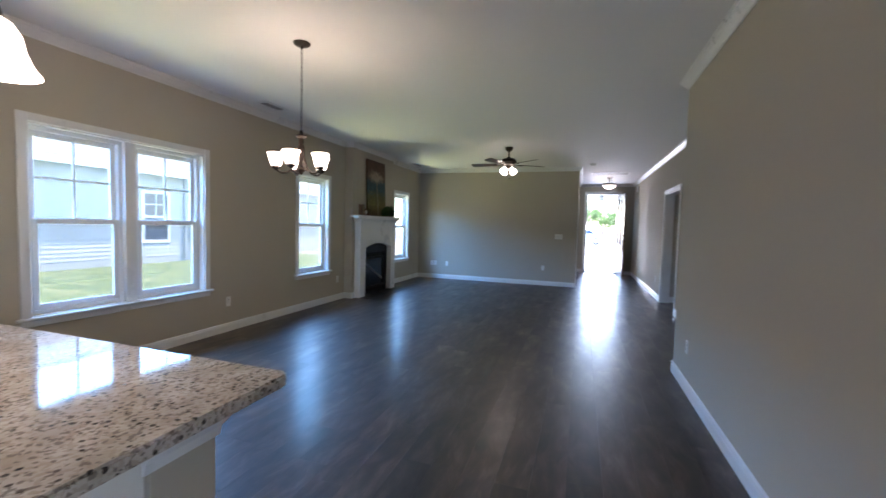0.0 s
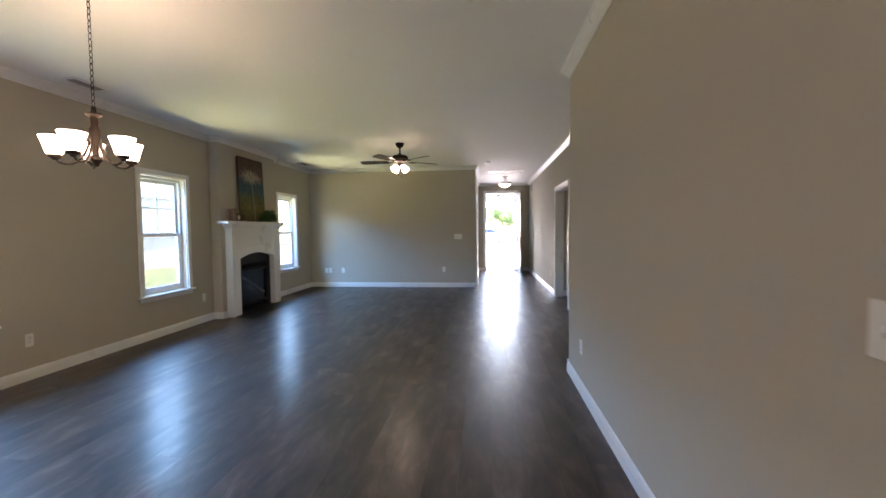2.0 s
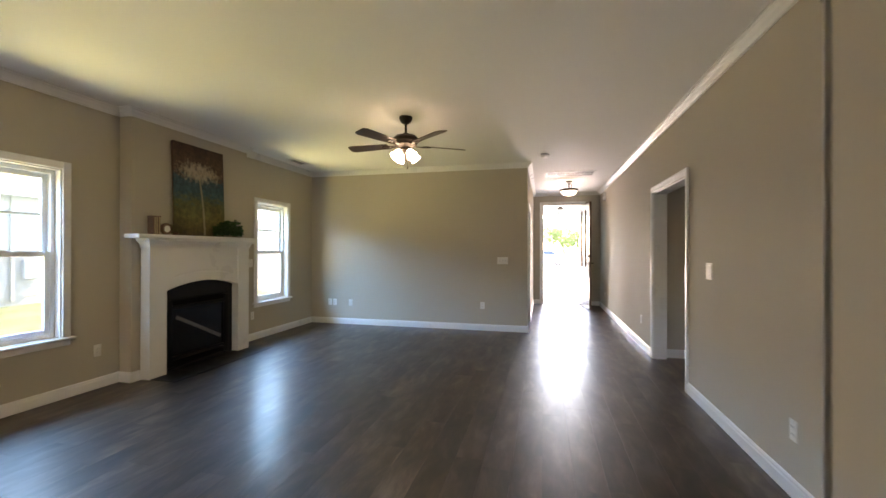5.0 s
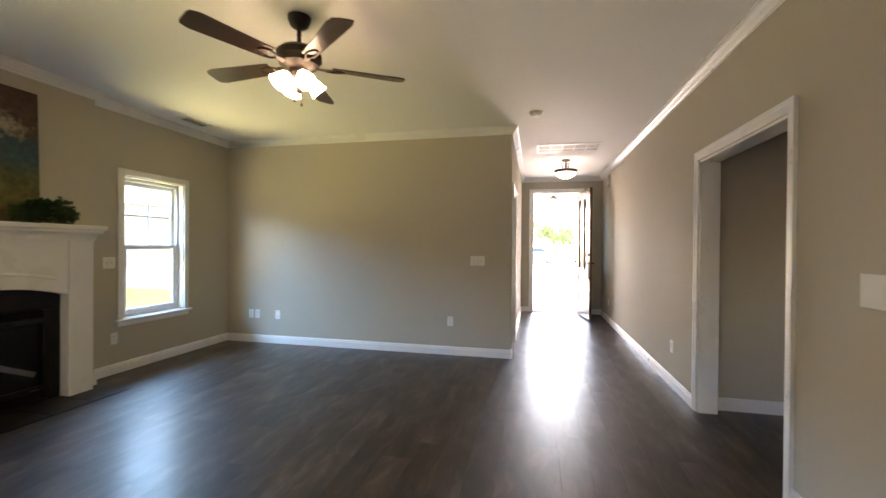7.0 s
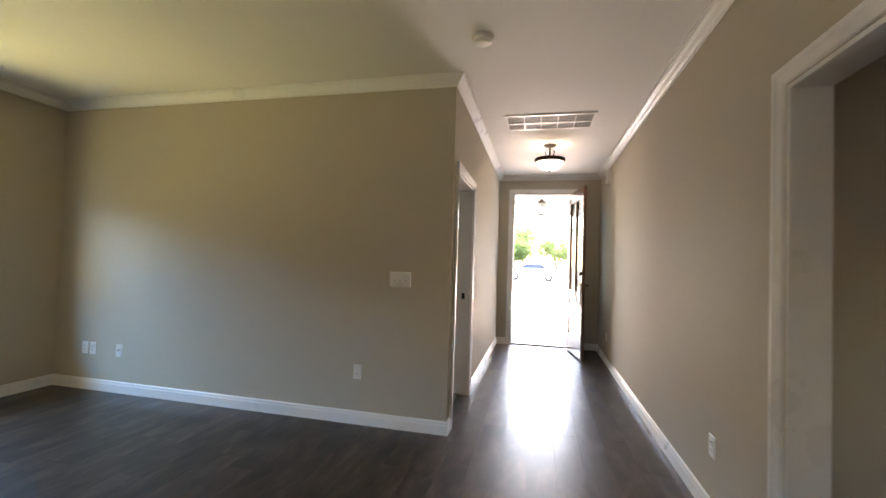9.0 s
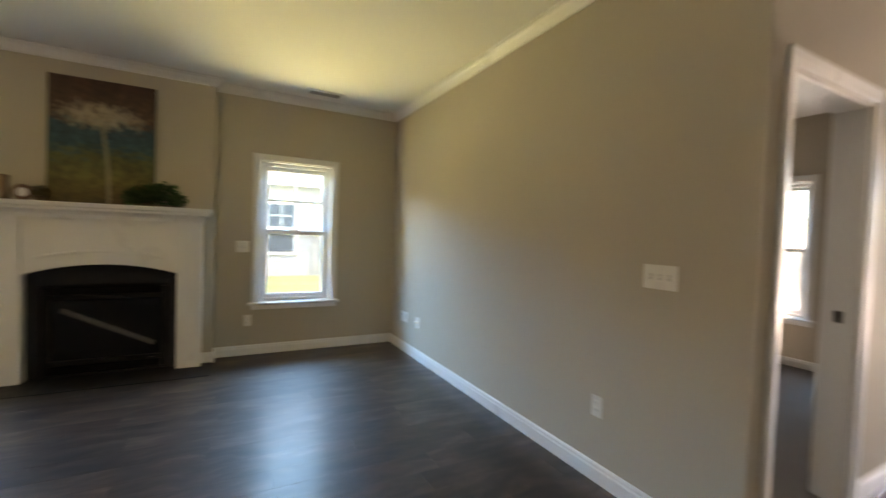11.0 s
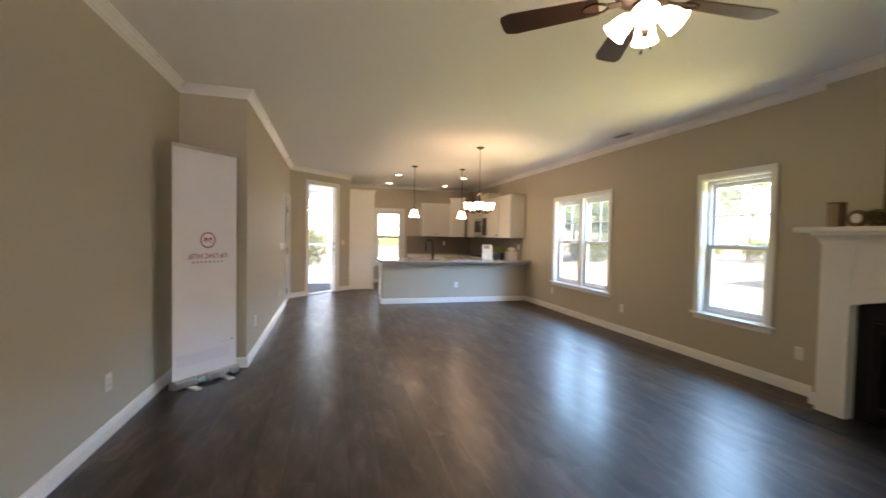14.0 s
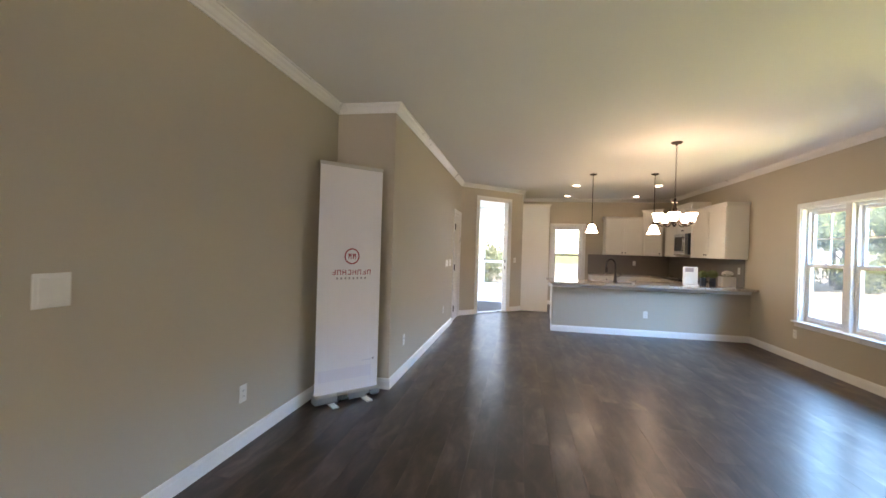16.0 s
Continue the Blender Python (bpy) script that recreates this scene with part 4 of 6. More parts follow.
def pendant(x, y):
    ob = thing("pendant_lamp", (x, y, CH), "dark bronze pendant with a lit frosted bell shade", "pendant lamp", "pendants over the counter")
    T = Matrix.Translation((x, y, 0))
    part("canopy", lathem([(0, CH - 0.001), (0.06, CH - 0.001), (0.06, CH - 0.012), (0.045, CH - 0.022), (0.008, CH - 0.026), (0, CH - 0.03)], 24, T), BRONZE, ob, smooth=True)
    part("rod", lathem([(0, CH - 0.025), (0.006, CH - 0.025), (0.006, 1.93), (0.012, 1.925), (0.012, 1.915), (0.006, 1.91), (0, 1.91)], 10, T), BRONZE, ob, smooth=True)
    part("socket", lathem([(0, 1.915), (0.018, 1.91), (0.026, 1.885), (0.030, 1.862), (0, 1.86)], 18, T), BRONZE, ob, smooth=True)
    part("shade", lathem([(0.028, 1.868), (0.045, 1.858), (0.062, 1.83), (0.070, 1.79), (0.085, 1.75), (0.104, 1.722), (0.101, 1.720), (0.08, 1.752), (0.064, 1.79), (0.056, 1.828), (0.04, 1.852), (0.0, 1.858)], 28, T), PENDANT, ob, "lit frosted glass bell", smooth=True)
    return ob


pendant(-1.36, 0.77)
pendant(-2.36, 0.77)


def hall_light(x, y):
    ob = thing("ceiling_light", (x, y, CH), "semi-flush hall lamp with a lit frosted bowl", "ceiling light")
    T = Matrix.Translation((x, y, 0))
    part("canopy", lathem([(0, CH - 0.001), (0.075, CH - 0.001), (0.075, CH - 0.012), (0.05, CH - 0.03), (0.012, CH - 0.036), (0, CH - 0.036)], 24, T), BRONZE, ob, smooth=True)
    part("stem", lathem([(0, CH - 0.03), (0.012, CH - 0.034), (0.012, 2.60), (0.022, 2.59), (0.012, 2.57), (0, 2.56)], 12, T), BRONZE, ob, smooth=True)
    for k in range(3):
        a = radians(30 + 120 * k)
        c, s = math.cos(a), math.sin(a)
        part("scroll", tubem([(x + r * c, y + r * s, z) for r, z in ((0.02, 2.69), (0.05, 2.685), (0.062, 2.66), (0.05, 2.635), (0.065, 2.60), (0.115, 2.575), (0.165, 2.565))], 0.006, 7), BRONZE, ob, smooth=True)
    part("ring", lathem([(0.150, 2.565), (0.176, 2.572), (0.182, 2.555), (0.170, 2.528), (0.153, 2.530), (0.150, 2.565)], 36, T), BRONZE, ob, smooth=True)
    part("bowl", lathem([(0.153, 2.55), (0.161, 2.53), (0.142, 2.49), (0.103, 2.458), (0.052, 2.44), (0, 2.435)], 36, T), BOWL, ob, "lit frosted glass bowl", smooth=True)
    part("finial", lathem([(0, 2.437), (0.012, 2.434), (0.014, 2.425), (0.006, 2.418), (0, 2.415)], 12, T), BRONZE, ob, smooth=True)
    return ob


hall_light(0.84, 12.0)

BLADE = coated("dark_walnut_blade", (0.045, 0.022, 0.014), 0.35, 0.3, 5.0, 60, 0.15)


def ceiling_fan(x, y):
    ob = thing("ceiling_fan", (x, y, CH), "five-blade dark bronze ceiling fan with lit glass shades", "ceiling fan")
    T = Matrix.Translation((x, y, 0))
    part("canopy", lathem([(0, CH - 0.001), (0.07, CH - 0.001), (0.07, CH - 0.02), (0.055, CH - 0.055), (0.03, CH - 0.075), (0, CH - 0.078)], 24, T), BRONZE, ob, smooth=True)
    part("downrod", lathem([(0, CH - 0.07), (0.013, CH - 0.07), (0.013, 2.57), (0.03, 2.565), (0.035, 2.545), (0, 2.54)], 12, T), BRONZE, ob, smooth=True)
    part("motor_housing", lathem([(0, 2.55), (0.05, 2.55), (0.11, 2.535), (0.135, 2.51), (0.138, 2.475), (0.12, 2.455), (0.118, 2.44), (0.09, 2.42), (0.06, 2.41), (0.055, 2.385), (0, 2.38)], 32, T), BRONZE, ob, smooth=True)
    for k in range(5):
        M = T @ pose(0, 0, 2.44, 0, 0, 32 + 72 * k) @ pose(0, 0, 0, 12, 0, 0)
        b = bmesh.new()
        n = 10
        top, bot = [], []
        outline = []
        for i in range(n + 1):
            t = i / n
            u = 0.20 + 0.46 * t
            w = 0.052 + 0.022 * t
            if t > 0.93:
                w *= 0.78
            outline.append((u, w))
        pts = [(u, w) for u, w in outline] + [(0.668, 0.035), (0.668, -0.035)] + [(u, -w) for u, w in outline[::-1]]
        up = [b.verts.new((u, w, 0.004)) for u, w in pts]
        dn = [b.verts.new((u, w, -0.003)) for u, w in pts]
        b.faces.new(up)
        b.faces.new(dn[::-1])
        for i in range(len(pts)):
            j = (i + 1) % len(pts)
            b.faces.new((up[i], dn[i], dn[j], up[j]))
        b.transform(M)
        bl = part("blade", b, BLADE, ob, "dark walnut blade")
        b = bmesh.new()
        box(b, 0.10, 0.16, -0.018, 0.018, -0.012, -0.004, 0.002)
        for sy in (-1, 1):
            tube(b, [(0.15, 0.0, -0.008), (0.18, sy * 0.025, -0.010), (0.22, sy * 0.034, -0.008), (0.26, sy * 0.02, -0.006), (0.275, 0.0, -0.006)], 0.006, 6)
        b.transform(M)
        part("blade_iron", b, BRONZE, bl, "open scroll bracket")
    part("light_fitter", lathem([(0, 2.40), (0.05, 2.40), (0.058, 2.385), (0.045, 2.365), (0.02, 2.355), (0.016, 2.275), (0.012, 2.27), (0, 2.267)], 20, T), BRONZE, ob, smooth=True)
    for k in range(4):
        a = 50 + 90 * k
        M = T @ pose(0, 0, 2.385, 0, 0, a) @ Matrix.Translation((0.045, 0, 0)) @ pose(0, 0, 0, 0, 134, 0) @ Matrix.Scale(0.85, 4)
        arm = part("socket", lathem([(0, -0.01), (0.018, -0.005), (0.022, 0.03), (0, 0.032)], 14, M), BRONZE, ob, smooth=True)
        part("shade", lathem([(0.0, 0.026), (0.022, 0.026), (0.04, 0.045), (0.052, 0.08), (0.056, 0.115), (0.068, 0.145), (0.065, 0.146), (0.052, 0.116), (0.047, 0.08), (0.034, 0.05), (0.0, 0.034)], 20, M), FANSHADE, arm, "lit tulip glass shade", smooth=True)
    for dx, dz in ((0.02, 2.21), (-0.03, 2.24)):
        b = tubem([(x + dx, y, 2.34), (x + dx, y, dz)], 0.0015, 5)
        lathe(b, [(0, 0.0), (0.006, -0.006), (0.007, -0.018), (0, -0.028)], 8, Matrix.Translation((x + dx, y, dz)))
        part("pull_chain", b, BRONZE, ob)
    return ob


ceiling_fan(-1.08, 7.38)

# ---- fireplace ----
mantel = thing("fireplace_mantel", (BX, 7.30, 0), "white painted mantel with pilasters and an arched opening", "fireplace mantel")
FX = -3.53
for y0, y1 in ((6.575, 6.775), (7.825, 8.025)):
    b = bmesh.new()
    box(b, BX + 0.001, FX, y0, y1, 0.0, 1.36, 0.003)
    part("pilaster", b, TRIM, mantel, "white pilaster")
# arched frieze
b = bmesh.new()
ya, yb, zs, zt = 6.775, 7.825, 0.885, 0.968
n = 24
rise = zt - zs
half = (yb - ya) / 2
rad = (half * half + rise * rise) / (2 * rise)
low = []
for i in range(n + 1):
    y = ya + (yb - ya) * i / n
    z = zt - rad + math.sqrt(rad * rad - (y - (ya + yb) / 2) ** 2)
    low.append((y, z))
for x_front, x_back in ((FX - 0.012, BX + 0.001),):
    fr = [[b.verts.new((x_front, y, z)), b.verts.new((x_front, y, 1.37)), b.verts.new((x_back, y, z)), b.verts.new((x_back, y, 1.37))] for y, z in low]
    for p, q in zip(fr, fr[1:]):
        b.faces.new((p[0], q[0], q[1], p[1]))
        b.faces.new((p[2], p[3], q[3], q[2]))
        b.faces.new((p[0], p[2], q[2], q[0]))
        b.faces.new((p[1], q[1], q[3], p[3]))
    b.faces.new((fr[0][0], fr[0][1], fr[0][3], fr[0][2]))
    b.faces.new((fr[-1][0], fr[-1][2], fr[-1][3], fr[-1][1]))
part("frieze", b, TRIM, mantel, "white arched frieze board")
b = bmesh.new()
rb = []
for y, z in low[2:-2]:
    rb.append([b.verts.new((FX - 0.0125, y, z + 0.10)), b.verts.new((FX - 0.0085, y, z + 0.104)), b.verts.new((FX - 0.0085, y, z + 0.122)), b.verts.new((FX - 0.0125, y, z + 0.126))])
for p, q in zip(rb, rb[1:]):
    for i in range(3):
        b.faces.new((p[i], p[i + 1], q[i + 1], q[i]))
part("arch_moulding", b, TRIM, mantel)
b = bmesh.new()
rings = []
for o, z in ((0.001, 1.345), (0.007, 1.345), (0.009, 1.362), (0.016, 1.383), (0.030, 1.402), (0.047, 1.414), (0.052, 1.421), (0.052, 1.4395)):
    rings.append([b.verts.new(p) for p in ((BX + 0.001, 6.575 - o, z), (FX + o, 6.575 - o, z), (FX + o, 8.025 + o, z), (BX + 0.001, 8.025 + o, z))])
for p, q in zip(rings, rings[1:]):
    for i in range(3):
        b.faces.new((p[i], p[i + 1], q[i + 1], q[i]))
b.faces.new(rings[-1])
part("bed_moulding", b, TRIM, mantel)
part("shelf", boxm(BX + 0.001, -3.460, 6.40, 8.10, 1.44, 1.482, 0.006), TRIM, mantel, "white mantel shelf")

fire = thing("gas_fireplace", (BX, 7.30, 0), "black gas fireplace behind a slate surround", "fireplace")
for y0, y1, z0 in ((6.77, 6.869, 0.0), (7.751, 7.83, 0.0), (6.87, 7.75, 0.79)):
    part("surround", boxm(BX + 0.001, BX + 0.022, y0, y1, z0, 1.0, 0.001), SLATE, fire, "black slate surround")
b = bmesh.new()
box(b, -4.12, -4.10, 6.85, 7.77, 0.0, 0.79)
box(b, -4.10, BX + 0.01, 6.85, 6.87, 0.0, 0.79)
box(b, -4.10, BX + 0.01, 7.75, 7.77, 0.0, 0.79)
box(b, -4.10, BX + 0.01, 6.87, 7.75, 0.77, 0.79)
box(b, -4.10, BX + 0.01, 6.87, 7.75, 0.0, 0.02)
part("firebox", b, BLACK, fire, "black steel firebox")
b = bmesh.new()
for y0, y1, z0, z1 in ((6.875, 6.925, 0.03, 0.765), (7.695, 7.745, 0.03, 0.765), (6.925, 7.695, 0.66, 0.70), (6.925, 7.695, 0.10, 0.14)):
    box(b, BX - 0.03, BX + 0.03, y0, y1, z0, z1, 0.003)
part("door_frame", b, BLACK, fire, "black metal frame")
for z in (0.715, 0.732, 0.749, 0.045, 0.062, 0.079):
    b = boxm(-0.012, 0.012, 6.93, 7.69, -0.0015, 0.0015)
    b.transform(pose(BX + 0.005, 0, z, 0, 30, 0))
    part("louvre", b, BLACK, fire)
part("glass_front", boxm(BX - 0.002, BX + 0.002, 6.925, 7.695, 0.14, 0.66), FIREGLASS, fire, "black glass front")
b = boxm(-0.37, 0.37, -0.021, 0.021, -0.002, 0.002, 0.001)
b.transform(Matrix.Translation((BX + 0.008, 7.32, 0.405)) @ Matrix.Rotation(radians(-27), 4, "X") @ pose(0, 0, 0, 90, 0, 90))
part("packing_strip", b, coated("grey_strip", (0.11, 0.11, 0.115), 0.4, 0.1), fire, "pale grey strip taped across the glass")
part("badge", boxm(BX + 0.0285, BX + 0.032, 7.60, 7.66, 0.112, 0.122), STEEL, fire)
hearth = thing("hearth", (-3.4, 7.33, 0), "black slate hearth flush with the floor", "hearth", kind="structure")
for i in range(5):
    y0 = 6.59 + i * 0.304
    part("tile", boxm(BX + 0.001, -3.225, y0, y0 + 0.300, 0.0, 0.006, 0.002), SLATE, hearth)

# ---- on the mantel ----
canvas = thing("painting", (-3.60, 7.28, 1.482), "unframed canvas of a pale tree on brown and teal", "painting")
LEAN = Matrix.Translation((-3.595, 7.28, 1.484)) @ pose(0, 0, 0, 0, -2.0, 0)
b = boxm(-0.002, 0.018, -0.365, 0.365, 0, 1.05, 0.003)
b.transform(LEAN)
part("canvas", b, PAINTING, canvas)
for y0, y1, z0, z1 in ((-0.36, -0.32, 0.005, 1.045), (0.32, 0.36, 0.005, 1.045), (-0.32, 0.32, 0.005, 0.045), (-0.32, 0.32, 1.005, 1.045)):
    b = boxm(-0.018, -0.003, y0, y1, z0, z1, 0.002)
    b.transform(LEAN)
    part("stretcher_bar", b, CARDBROWN, canvas, "bare wooden stretcher bar")


def foliage(bm, c, r, n, size, seed, squash=1.0):
    rng = random.Random(seed)
    for _ in range(n):
        v = Vector((rng.gauss(0, 1), rng.gauss(0, 1), rng.gauss(0, 1)))
        v = v.normalized() * r * rng.random() ** 0.4
        v.z *= squash
        p = Vector(c) + v
        a = Vector((rng.gauss(0, 1), rng.gauss(0, 1), rng.gauss(0, 1))).normalized()
        q = a.cross(Vector((rng.gauss(0, 1), rng.gauss(0, 1), rng.gauss(0, 1)))).normalized()
        s = size * rng.uniform(0.6, 1.3)
        w = s * 0.45
        vs = [bm.verts.new(p - a * s), bm.verts.new(p + q * w), bm.verts.new(p + a * s), bm.verts.new(p - q * w)]
        bm.faces.new(vs)


blockm = thing("candle_holder", (-3.56, 6.645, 1.482), "brown wooden block candle holder on the mantel", "candle holder")
b = boxm(-3.60, -3.52, 6.605, 6.69, 1.482, 1.665, 0.006)
part("block", b, CARDBROWN, blockm)
for yy in (6.618, 6.640, 6.668):
    part("metal_band", boxm(-3.5205, -3.5185, yy, yy + 0.012, 1.486, 1.661, 0.0005), coated("dull_gold_band", (0.42, 0.34, 0.22), 0.35, 0.15, metal=0.7), blockm, "dull gold upright band")
part("rim", boxm(-3.603, -3.517, 6.602, 6.693, 1.662, 1.674, 0.003), CARDBROWN, blockm)
clock = thing("mantel_clock", (-3.56, 6.785, 1.482), "small round dark mantel clock with a pale face", "clock")
M = Matrix.Translation((-3.56, 6.785, 1.545)) @ pose(0, 0, 0, 0, 90, 0)
part("case", lathem([(0, -0.02), (0.058, -0.02), (0.063, -0.01), (0.063, 0.015), (0.054, 0.022), (0.05, 0.016), (0, 0.016)], 28, M), CARDBROWN, clock, smooth=True)
part("face", lathem([(0, 0.018), (0.036, 0.018)], 28, M), CERAMIC, clock, "pale dial")
part("foot", boxm(-3.585, -3.535, 6.755, 6.815, 1.4825, 1.49, 0.002), CARDBROWN, clock)
sprig = thing("dried_sprigs", (-3.55, 6.90, 1.482), "bunch of dry brown sprigs on the mantel", "dried plant")
b = bmesh.new()
foliage(b, (-3.55, 6.895, 1.55), 0.065, 240, 0.016, 5, 1.0)
part("leaves", b, TWIG, sprig)
part("base", lathem([(0, 0), (0.03, 0), (0.035, 0.03), (0.02, 0.04), (0, 0.04)], 12, Matrix.Translation((-3.55, 6.895, 1.482))), CARDBROWN, sprig)
green = thing("mantel_greenery", (-3.54, 7.68, 1.482), "low dark green artificial garland on the mantel", "artificial plant")
b = bmesh.new()
for i, (yy, zz, rr) in enumerate(((7.49, 1.55, 0.07), (7.56, 1.575, 0.095), (7.65, 1.585, 0.10), (7.74, 1.605, 0.11), (7.82, 1.555, 0.075))):
    foliage(b, (-3.54, yy, zz), rr, 190, 0.027, 10 + i, 1.0)
part("leaves", b, LEAF_DARK, green)
part("stem", tubem([(-3.54, 7.46, 1.492), (-3.53, 7.6, 1.50), (-3.55, 7.74, 1.495), (-3.54, 7.86, 1.49)], 0.006, 6), CARDBROWN, green)


# ---- roll-up banner ----
P0, P1 = Vector((1.135, 4.640)), Vector((1.535, 5.075))
bd2 = (P1 - P0).normalized()
bw = (P1 - P0).length
BM = frame_m(P0, bd2)
banner = thing("roll_up_banner", m=BM, label="white roll-up banner with a red round emblem", category="banner")
b = boxm(0.0, bw, -0.0015, 0.0015, 0.08, 2.065)
part("banner_sheet", b, WHITEFAB, banner, "white printed vinyl sheet", local=True)
b = bmesh.new()
box(b, -0.012, bw + 0.012, -0.045, 0.045, 0.012, 0.085, 0.014)
part("cassette", b, STEEL, banner, "silver aluminium base", local=True)
for xx in (0.14, bw - 0.14):
    b = boxm(xx - 0.03, xx + 0.03, -0.14, 0.14, 0.0, 0.012, 0.004)
    part("foot", b, PLASTIC, banner, "swivel foot", local=True)
part("top_rail", boxm(-0.004, bw + 0.004, -0.008, 0.008, 2.055, 2.085, 0.004), STEEL, banner, "silver top rail", local=True)
part("pole", tubem([(bw / 2, 0.02, 0.05), (bw / 2, 0.02, 2.06)], 0.007, 8), STEEL, banner, local=True)
b = bmesh.new()
cxp, czp = bw * 0.48, 1.275
for k in range(40):
    a0, a1 = 2 * math.pi * k / 40, 2 * math.pi * (k + 1) / 40
    b.faces.new([b.verts.new((cxp + r * math.cos(a), -0.0030, czp + r * math.sin(a))) for r, a in ((0.060, a0), (0.071, a0), (0.071, a1), (0.060, a1))])
part("emblem_ring", b, REDINK, banner, "dark red printed ring", local=True)
b = bmesh.new()
for k in range(4):
    box(b, cxp - 0.036 + k * 0.021, cxp - 0.029 + k * 0.021, -0.0032, -0.0026, czp - 0.024, czp + 0.024)
for k in range(2):
    for tilt in (-24, 24):
        box(b, -0.0035, 0.0035, -0.0033, -0.0027, -0.015, 0.015, 0.0, Matrix.Translation((cxp - 0.022 + k * 0.042 - tilt * 0.00021, 0, czp + 0.006)) @ pose(0, 0, 0, 0, tilt, 0))
part("emblem_bars", b, REDINK, banner, "dark red printed zigzag", local=True)
for i in range(8):
    x0 = bw * 0.48 - 0.185 + i * 0.0475
    b = bmesh.new()
    box(b, x0, x0 + 0.007, -0.0032, -0.0026, 1.112, 1.156)
    if i % 3 != 1:
        box(b, x0 + 0.027, x0 + 0.034, -0.0032, -0.0026, 1.112, 1.156)
    box(b, x0 + 0.007, x0 + 0.027, -0.0031, -0.0025, 1.149 - (i % 2) * 0.018, 1.156 - (i % 2) * 0.018)
    if i % 3 == 1:
        box(b, x0 + 0.007, x0 + 0.031, -0.0031, -0.0025, 1.112, 1.119)
    part("print_bar", b, REDINK, banner, "dark red printed bar", local=True)
for i in range(8):
    x0 = bw * 0.48 - 0.14 + i * 0.038
    part("print_bar_small", boxm(x0, x0 + 0.016, -0.0032, -0.0026, 1.072, 1.090), GREYINK, banner, "small grey printed bar", local=True)
part("print_panel", boxm(0.07, bw - 0.03, -0.0030, -0.0025, 0.19, 0.29), coated("faint_lilac_print", (0.70, 0.69, 0.74), 0.5, 0.03), banner, "faint lilac printed band", local=True)
part("print_band", boxm(0.07, 0.16, -0.0031, -0.0026, 0.333, 0.339), BLUETINT, banner, "faint blue printed line", local=True)
part("print_mark", boxm(0.04, 0.06, -0.0032, -0.0026, 0.335, 0.35), GREYINK, banner, local=True)


# ---- kitchen ----
tagged(part("wall_peninsula", boxm(XL, -0.725, 0.73, 0.905, 0.0, 0.828), WALL), "greige painted half wall below the counter", kind="structure")
b = bmesh.new()
sweep(b, [(-0.725, 0.73), (-0.725, 0.905), (XL + 0.001, 0.905)], [(-d, z) for d, z in BASE])
tagged(part("baseboard_peninsula", b, TRIM), "white baseboard along the half wall", kind="structure")
b = bmesh.new()
sweep(b, [(-0.725, 0.71), (-0.725, 0.905), (XL + 0.001, 0.905)], [(0.0, 0.765), (-0.008, 0.765), (-0.012, 0.79), (-0.03, 0.815), (-0.036, 0.828), (0.0, 0.828)])
tagged(part("trim_peninsula", b, TRIM), "white cove moulding under the counter", kind="structure")


def counter(name, outline, z0, z1, label):
    ob = thing(name, (sum(p[0] for p in outline) / len(outline), sum(p[1] for p in outline) / len(outline), z1), label, "countertop")
    b = bmesh.new()
    up = [b.verts.new((x, y, z1)) for x, y in outline]
    dn = [b.verts.new((x, y, z0)) for x, y in outline]
    b.faces.new(up)
    b.faces.new(dn[::-1])
    n = len(outline)
    for i in range(n):
        b.faces.new((up[i], dn[i], dn[(i + 1) % n], up[(i + 1) % n]))
    es = [e for e in b.edges if abs(e.verts[0].co.z - e.verts[1].co.z) < 1e-6]
    bmesh.ops.bevel(b, geom=es, offset=0.006, segments=2, affect="EDGES")
    part("slab", b, GRANITE, ob)
    return ob


counter("peninsula_countertop", [(XL + 0.002, 0.10), (-0.655, 0.10), (-0.665, 1.11), (-0.69, 1.138), (XL + 0.002, 1.138)], 0.83, 0.868, "speckled beige granite countertop on the half wall")
counter("range_side_countertop", [(XL + 0.002, -0.58), (-3.16, -0.58), (-3.16, 0.099), (XL + 0.002, 0.099)], 0.83, 0.868, "speckled beige granite countertop beside the range")
counter("corner_countertop", [(XL + 0.002, YB + 0.002), (-1.86, YB + 0.002), (-1.86, -2.11), (-3.16, -2.11), (-3.16, -1.36), (XL + 0.002, -1.36)], 0.83, 0.868, "speckled beige granite countertop in the kitchen corner")


